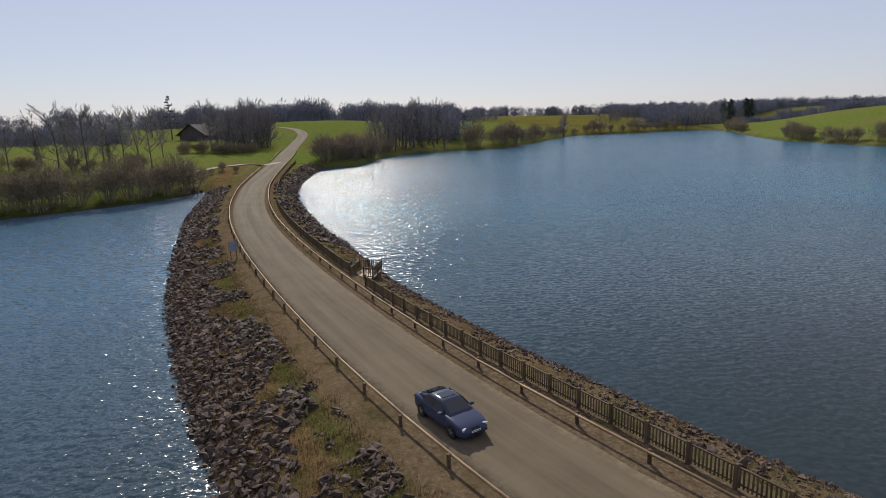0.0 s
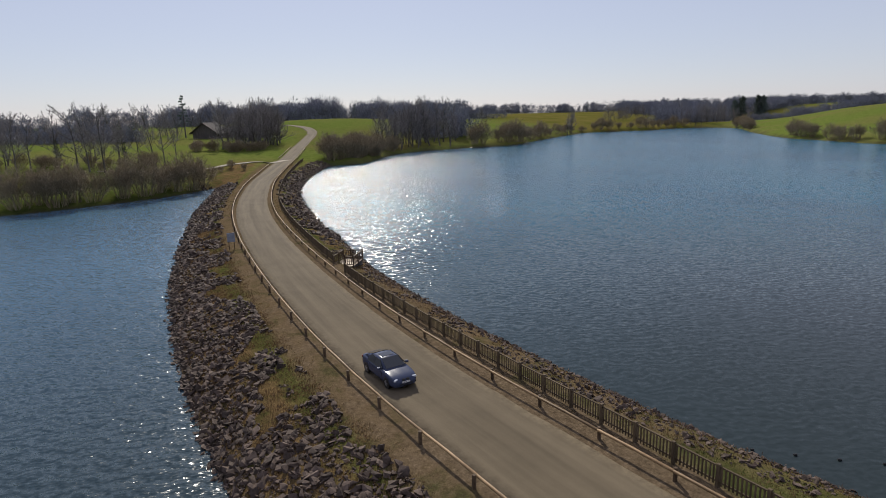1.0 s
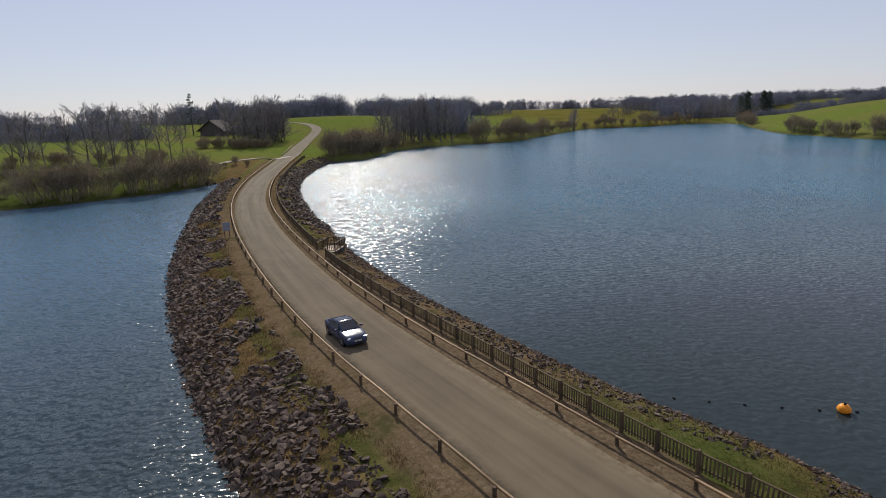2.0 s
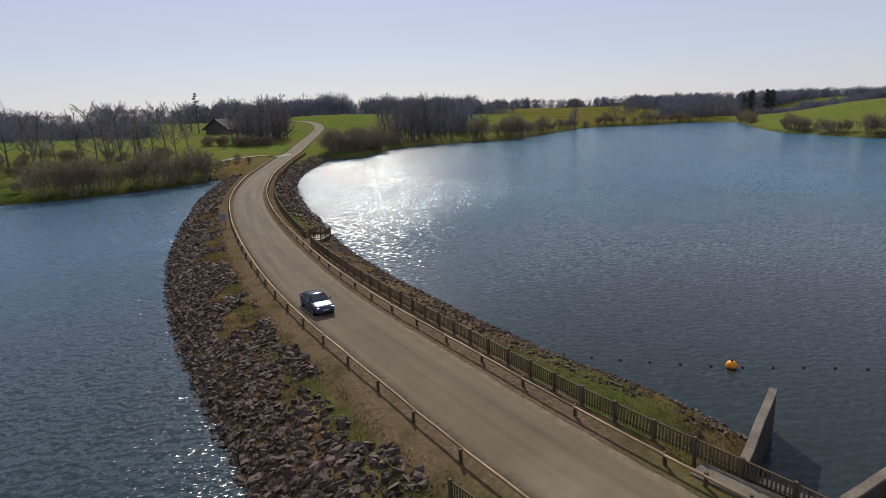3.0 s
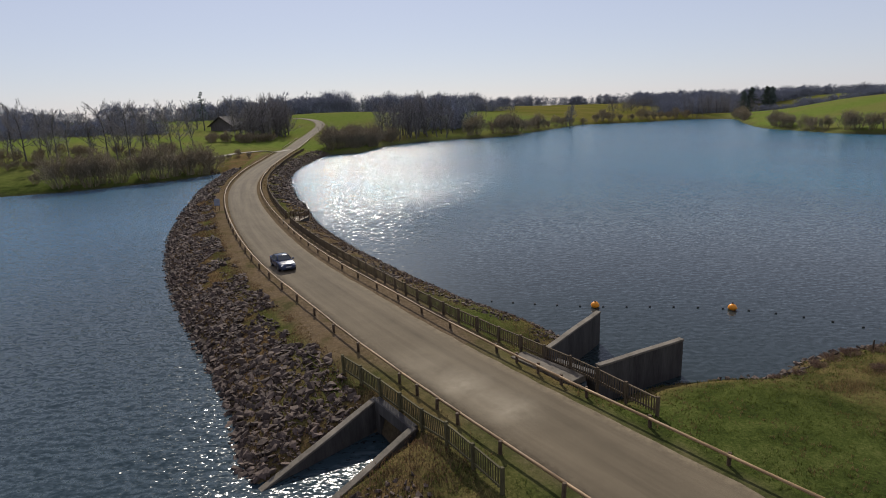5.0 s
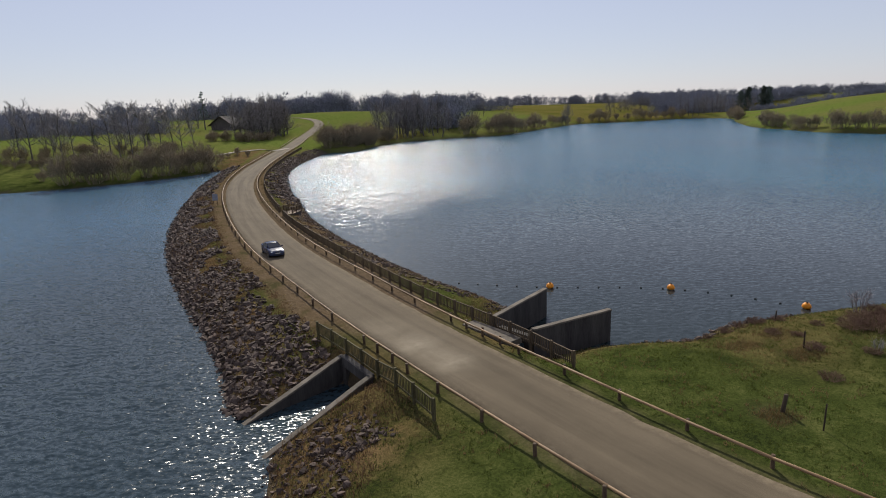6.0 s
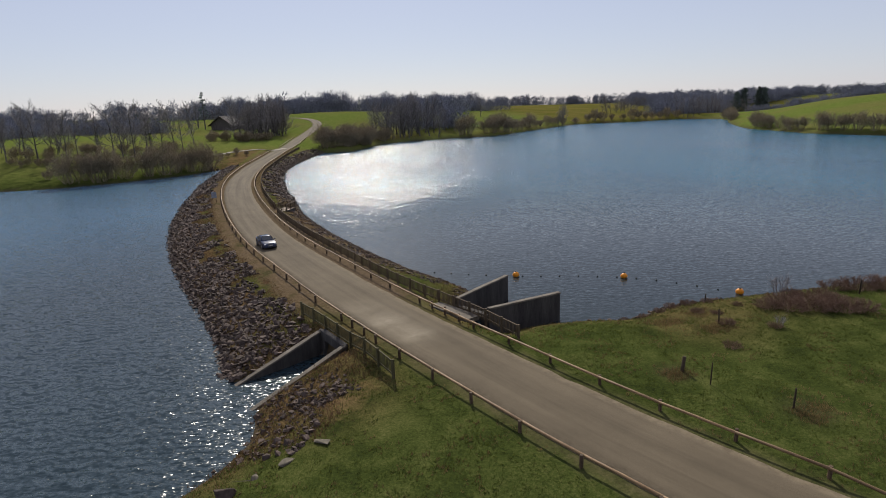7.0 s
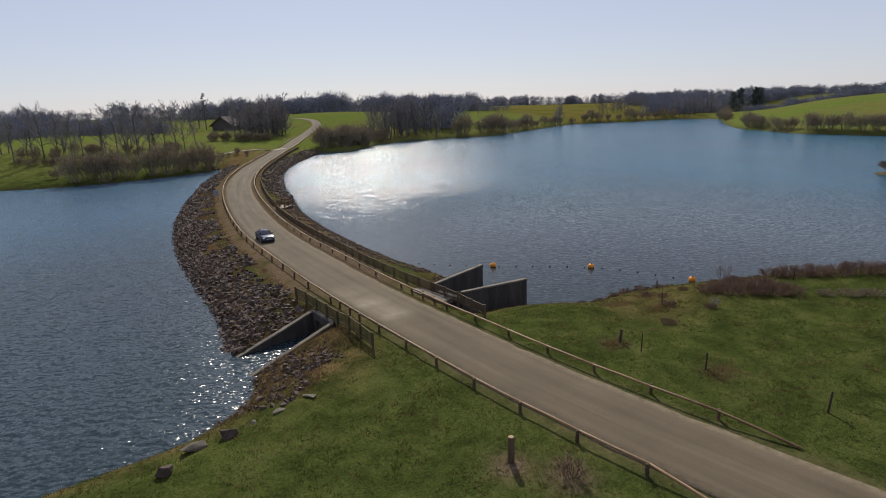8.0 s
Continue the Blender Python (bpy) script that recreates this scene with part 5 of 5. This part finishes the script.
def gable_house(name, label, x, y, way, size, ridge, wall_material, overhang=0.7, windows=3):
    lx, ly, h = size
    ob = thing(name, label, "farm building", pose(x, y, height_at(x, y) - 0.4, 0, 0, way))
    bm = bmesh.new()
    pts = [(-ly / 2, 0), (ly / 2, 0), (ly / 2, h), (0, ridge - 0.15), (-ly / 2, h)]
    rows = [[bm.verts.new((sx * lx / 2, v, z)) for v, z in pts] for sx in (-1, 1)]
    bm.faces.new(rows[0][::-1])
    bm.faces.new(rows[1])
    for i in range(5):
        j = (i + 1) % 5
        bm.faces.new((rows[0][i], rows[0][j], rows[1][j], rows[1][i]))
    bmesh.ops.recalc_face_normals(bm, faces=bm.faces)
    part("wall", bm, wall_material, ob)
    for s in (1, -1):
        drop = (ridge - h) / (ly / 2)
        e = ly / 2 + overhang
        bm = panel([(-lx / 2 - overhang, s * e, ridge - drop * e), (lx / 2 + overhang, s * e, ridge - drop * e), (lx / 2 + overhang, 0, ridge), (-lx / 2 - overhang, 0, ridge)], 0.0)
        bmesh.ops.solidify(bm, geom=bm.faces[:], thickness=0.0)
        part("roof_slope", bm, ROOF_TILE, ob)
    for i in range(windows):
        bm = bmesh.new()
        wx = -lx / 2 + lx * (i + 0.5) / windows
        add_box(bm, wx - 0.6, -ly / 2 - 0.05, 1.2, wx + 0.6, -ly / 2 + 0.05, 2.5, 0.02)
        part("window", bm, DARK_PANE, ob)
    return ob


gable_house("barn", "dark timber barn with a wide gabled roof", 18.2, 239, 62, (11, 9, 2.9), 6.2, BOARDS, 1.2, 2)
gable_house("outbuilding", "low dark outbuilding beside the barn", 26.2, 240, -4, (12, 7, 2.2), 4.2, BOARDS, 0.7, 3)
gable_house("farmhouse", "pale far-off farmhouse on the pasture skyline", 262, 497, -22, (26, 9, 3), 5.5, RENDER_WALL, 0.6, 5)


# ---------------------------------------------------------------- riprap
STONE = worn("riprap_stone", (0.026, 0.020, 0.017), (0.138, 0.101, 0.081), 2.0, 0.85, 0.6, 0.02, (1, 1, 1.6), 5.0, 0.42)
PALE_STONE = worn("lichen_stone", (0.060, 0.052, 0.038), (0.175, 0.152, 0.112), 3.0, 0.85, 0.6, 0.02, vary=0.2)


def rock_lists(rnd, size):
    """An angular, slab-like block: the hull of a few random points."""
    bm = bmesh.new()
    for _ in range(11):
        p = Vector((rnd.gauss(0, 1), rnd.gauss(0, 1), rnd.gauss(0, 1))).normalized()
        p = Vector((max(-0.78, min(0.78, p.x)), max(-0.7, min(0.7, p.y)), max(-0.6, min(0.6, p.z))))
        bm.verts.new((p.x * size * rnd.uniform(0.9, 1.45), p.y * size, p.z * size * 0.62))
    made = bmesh.ops.convex_hull(bm, input=bm.verts)
    bmesh.ops.delete(bm, geom=[v for v in bm.verts if not v.link_faces], context="VERTS")
    bm.verts.index_update()
    out = [v.co.copy() for v in bm.verts], [tuple(v.index for v in f.verts) for f in bm.faces]
    bm.free()
    return out


_rnd = random.Random(77)
ROCKS = [rock_lists(_rnd, 1.0) for _ in range(24)]
ROCK_MESHES = [mesh_from("rock", v, f, STONE) for v, f in ROCKS]


def riprap(name, label, centre_line, lo, hi, density, size, seed, single=0, near_y=(0, 0)):
    """Rocks spread on a bank: between lo and hi metres from the water along a shoreline stretch."""
    rnd = random.Random(seed)
    ob = thing(name, label, "rocks", pose(centre_line[0][0], centre_line[0][1], 0))
    s = along(centre_line)
    n = int(s[-1] * (hi - lo) * density)
    u = np.array([rnd.random() * s[-1] for _ in range(n)])
    bx, by = np.interp(u, s, centre_line[:, 0]), np.interp(u, s, centre_line[:, 1])
    t = np.gradient(centre_line, axis=0)
    tx, ty = np.interp(u, s, t[:, 0]), np.interp(u, s, t[:, 1])
    q = np.hypot(tx, ty)
    a = np.array([lo + (hi - lo) * rnd.random() ** 1.25 for _ in range(n)])
    patch = np.array([noise.noise((x * 0.28, y * 0.28, seed)) for x, y in zip(bx + a, by)])
    x, y = bx + ty / q * a, by - tx / q * a
    fine = np.array([noise.noise((px * 0.8, py * 0.8, seed + 5)) for px, py in zip(x, y)])
    keep = (patch + 0.45 * fine > -0.56 + 0.50 * ((a - lo) / (hi - lo)) ** 2) & (shore(x, y) > -0.7)
    far, _ = road_near(x, y)
    keep &= far > 3.6
    x, y = x[keep], y[keep]
    z = height(x, y)
    V, F = [], []
    ox, oy = centre_line[0]
    made = 0
    for px, py, pz in zip(x, y, z):
        k = rnd.randrange(len(ROCKS))
        g = size * (0.34 + 1.35 * rnd.random() ** 3.0)
        m = Matrix.Translation((px - ox, py - oy, pz + g * 0.16)) @ Euler((rnd.gauss(0, 0.5), rnd.gauss(0, 0.5), rnd.uniform(0, 6.28))).to_matrix().to_4x4() @ Matrix.Diagonal((g, g, g, 1))
        if made < single and near_y[0] < py < near_y[1] and g > size * 0.7:
            part_mesh("rock", ROCK_MESHES[k], ob, "", m)
            made += 1
            continue
        i = len(V)
        V += [m @ v for v in ROCKS[k][0]]
        F += [tuple(i + j for j in f) for f in ROCKS[k][1]]
    tagged(part_mesh("rubble", mesh_from("rubble", V, F, STONE), ob), kind="stuff")
    return ob


def shoreline(poly, keep):
    p = resample(np.array([q for q in poly if keep(q)]), 1.0)
    return p


POND_SIDE = shoreline(POND, lambda q: -13.4 < q[1] < 119 and q[0] < 9 and q[0] > -3.2 and not (q[1] > 100 and q[0] < 4) and not (q[1] < -12 and q[0] > 2))
LAKE_SIDE = shoreline(LAKE, lambda q: -9 < q[1] < 161 and q[0] < 45 and q[0] > 14)
riprap("riprap_bank", "dark angular stones covering the bank above the pond", POND_SIDE[POND_SIDE[:, 1] < 48], -0.35, 5.0, 44.0, 0.175, 1, 300, (-14, 12))
riprap("riprap_bank", "dark stones on the far curve of the pond bank", POND_SIDE[POND_SIDE[:, 1] >= 47], -0.25, 4.5, 18.0, 0.24, 2)
riprap("riprap_bank", "narrow strip of stones along the lake's edge", LAKE_SIDE[LAKE_SIDE[:, 1] < 52][::-1], -0.3, 3.0, 30.0, 0.115, 3)
riprap("riprap_bank", "broad stone-covered bank on the lake's far curve", LAKE_SIDE[LAKE_SIDE[:, 1] >= 51][::-1], -0.25, 4.0, 12.0, 0.27, 4)
riprap("riprap_bank", "loose reddish stones beside the culvert wall", np.array([(0.2, -22.0), (1.3, -20.4), (1.9, -18.8), (2.8, -17.4), (4.6, -16.9), (6.0, -16.6)][::-1]), -3.2, 0.5, 26.0, 0.13, 5)
riprap("riprap_bank", "scattered stones at the lake's grassy edge", np.array([(22.4, -14.6), (25.6, -15.9), (29.3, -15.3), (33, -15.9)][::-1]), -0.9, 0.5, 16.0, 0.17, 6)


def boulder(x, y, size, flat, label, material, seed):
    rnd = random.Random(seed)
    bm = bmesh.new()
    v, f = rock_lists(rnd, 1.0)
    vs = [bm.verts.new((p.x * size[0], p.y * size[1], p.z * size[2])) for p in v]
    for q in f:
        bm.faces.new([vs[i] for i in q])
    bmesh.ops.bevel(bm, geom=bm.edges[:], offset=0.02, segments=1, affect="EDGES")
    me = bpy.data.meshes.new("boulder")
    bm.to_mesh(me)
    bm.free()
    me.materials.append(material)
    ob = new("boulder", me)
    ob.matrix_basis = pose(x, y, height_at(x, y) + size[2] * 0.22, flat, 8, rnd.uniform(0, 180))
    return tagged(ob, label, "boulder", "boulders on the grassy bank")


boulder(4.0, -23.5, (0.46, 0.26, 0.26), 4, "pale flat stone lying on the grass", PALE_STONE, 1)
boulder(2.5, -24.1, (0.40, 0.26, 0.26), 10, "pale oblong stone lying on the grass", PALE_STONE, 2)
boulder(1.3, -24.4, (0.24, 0.2, 0.16), 0, "small broken stone lying on the grass", PALE_STONE, 3)
boulder(0.2, -25.1, (0.50, 0.45, 0.60), 0, "brown boulder on the grassy bank", STONE, 4)
boulder(-1.2, -25.5, (0.58, 0.46, 0.56), 8, "pale-topped boulder on the grassy bank", PALE_STONE, 5)
boulder(-2.2, -27.2, (0.36, 0.36, 0.66), 0, "dark upright boulder on the grassy bank", STONE, 6)


# ---------------------------------------------------------------- grass tufts
def blade(name, dark, light, glow=0.45):
    """Thin blades that let some light through."""
    m = worn(name, dark, light, 0.4, 0.7, 0.1, 0.005, vary=0.3)
    t = m.node_tree
    base = t.nodes["Principled BSDF"]
    thin = t.nodes.new("ShaderNodeBsdfTranslucent")
    mix = t.nodes.new("ShaderNodeMixShader")
    mix.inputs[0].default_value = glow
    t.links.new(base.inputs["Base Color"].links[0].from_socket, thin.inputs["Color"])
    t.links.new(base.outputs[0], mix.inputs[1])
    t.links.new(thin.outputs[0], mix.inputs[2])
    t.links.new(mix.outputs[0], t.nodes["Material Output"].inputs["Surface"])
    return m


GREEN_BLADE = blade("grass_blades", (0.040, 0.058, 0.010), (0.110, 0.125, 0.028))
DRY_BLADE = blade("straw_blades", (0.075, 0.052, 0.022), (0.23, 0.165, 0.075))


def tufts(name, label, n, box, tall, blades, material, seed, rule, wide=0.10):
    """Bunches of bent blades spread over a piece of ground where rule(shore, road, x, y, patch) holds."""
    rnd = np.random.default_rng(seed)
    x, y = rnd.uniform(box[0], box[2], n), rnd.uniform(box[1], box[3], n)
    d, (far, _) = shore(x, y), road_near(x, y)
    patch = np.array([noise.noise((a * 0.35, b * 0.35, seed)) for a, b in zip(x, y)])
    keep = rule(d, far, x, y, patch)
    x, y = x[keep], y[keep]
    z = height(x, y) - 0.02
    k = len(x)
    bx = np.repeat(x, blades) + rnd.normal(0, wide * 0.5, k * blades)
    by = np.repeat(y, blades) + rnd.normal(0, wide * 0.5, k * blades)
    bz = np.repeat(z, blades)
    h = tall * rnd.uniform(0.5, 1.2, k * blades)
    a = rnd.uniform(0, 2 * np.pi, k * blades)
    out = rnd.uniform(0.1, 0.9, k * blades) * h
    w = 0.010 + 0.010 * rnd.random(k * blades)
    base = np.stack([bx, by, bz], 1)
    across = np.stack([-np.sin(a), np.cos(a), np.zeros_like(a)], 1) * w[:, None]
    tip = base + np.stack([np.cos(a) * out, np.sin(a) * out, h], 1)
    V = np.stack([base - across, base + across, tip], 1).reshape(-1, 3)
    me = bpy.data.meshes.new(name)
    me.from_pydata(V.tolist(), [], np.arange(len(V)).reshape(-1, 3).tolist())
    me.materials.append(material)
    return tagged(new(name, me), label, "grass", kind="stuff")


tufts("grass", "short green meadow grass beside the road", 60000, (-8, -45, 62, -14), 0.085, 5, GREEN_BLADE, 1, lambda d, f, x, y, p: (d > 0.3) & (f > 3.0) & (p > -0.35))
tufts("grass", "yellowed grass tufts in the meadow", 16000, (-8, -45, 62, -14), 0.13, 6, DRY_BLADE, 2, lambda d, f, x, y, p: (d > 0.2) & (f > 2.6) & ((p > 0.05) | (d < 3.0)))
tufts("grass", "dry straw-coloured grass on the dam's shoulder", 24000, (-3.5, -14, 20, 60), 0.07, 6, DRY_BLADE, 3, lambda d, f, x, y, p: (d > 0.4) & (f > 3.4) & (p > -0.1))
tufts("grass", "green grass patches on the dam's shoulder", 5000, (-3.5, -14, 20, 60), 0.06, 5, GREEN_BLADE, 4, lambda d, f, x, y, p: (d > 1.6) & (f > 4.2) & (f < 5.3) & (p > -0.2))
tufts("grass", "dry grass on the far curve of the dam", 16000, (-3, 60, 48, 165), 0.26, 5, DRY_BLADE, 5, lambda d, f, x, y, p: (d > 0.6) & (d < 9) & (f > 2.7) & (p > -0.2), 0.14)
for lx, ly, wide in ((20.2, -25.6, 0.8), (22.5, -30.6, 0.9), (26.8, -21.9, 0.9), (25.2, -19.6, 1.0), (28.2, -19.4, 1.0)):
    tufts("dry_litter", "bleached straw litter lying in the meadow grass", 170, (lx - wide, ly - wide * 0.7, lx + wide, ly + wide * 0.7), 0.14, 6, DRY_BLADE, int(lx * 10), lambda d, f, x, y, p: d > 0.2, 0.22)
tufts("grass", "short green grass on the lake bank near the culvert", 3000, (13, -11, 20, 6), 0.07, 5, GREEN_BLADE, 9, lambda d, f, x, y, p: (d > 0.8) & (f > 4.2) & (p > -0.3))
RUSSET_BLADE = blade("russet_stems", (0.070, 0.042, 0.023), (0.190, 0.118, 0.062), 0.3)
tufts("dead_growth", "russet dead stems and litter between the bank stones", 40000, (-4, -14, 9, 62), 0.13, 5, RUSSET_BLADE, 6, lambda d, f, x, y, p: (d > 0.5) & (d < 5.6) & (f > 3.9) & (p > -0.3), 0.3)
tufts("dead_growth", "russet litter on the stony strip by the lake", 9000, (10, -10, 20, 40), 0.12, 5, RUSSET_BLADE, 7, lambda d, f, x, y, p: (d > 0.5) & (d < 3.5) & (f > 3.6) & (p > -0.1), 0.3)
tufts("dead_growth", "russet dead stems beside the culvert wall", 2600, (-1, -23, 8, -15), 0.16, 5, RUSSET_BLADE, 8, lambda d, f, x, y, p: (d > 0.2) & (d < 4.0) & (f > 3.6), 0.3)


# ---------------------------------------------------------------- the plan is drawn in units of PLAN metres
for ob in scene.objects:
    if ob.parent is None and ob.type in {"MESH", "EMPTY", "CURVE"}:
        ob.matrix_basis = Matrix.Scale(PLAN, 4) @ ob.matrix_basis
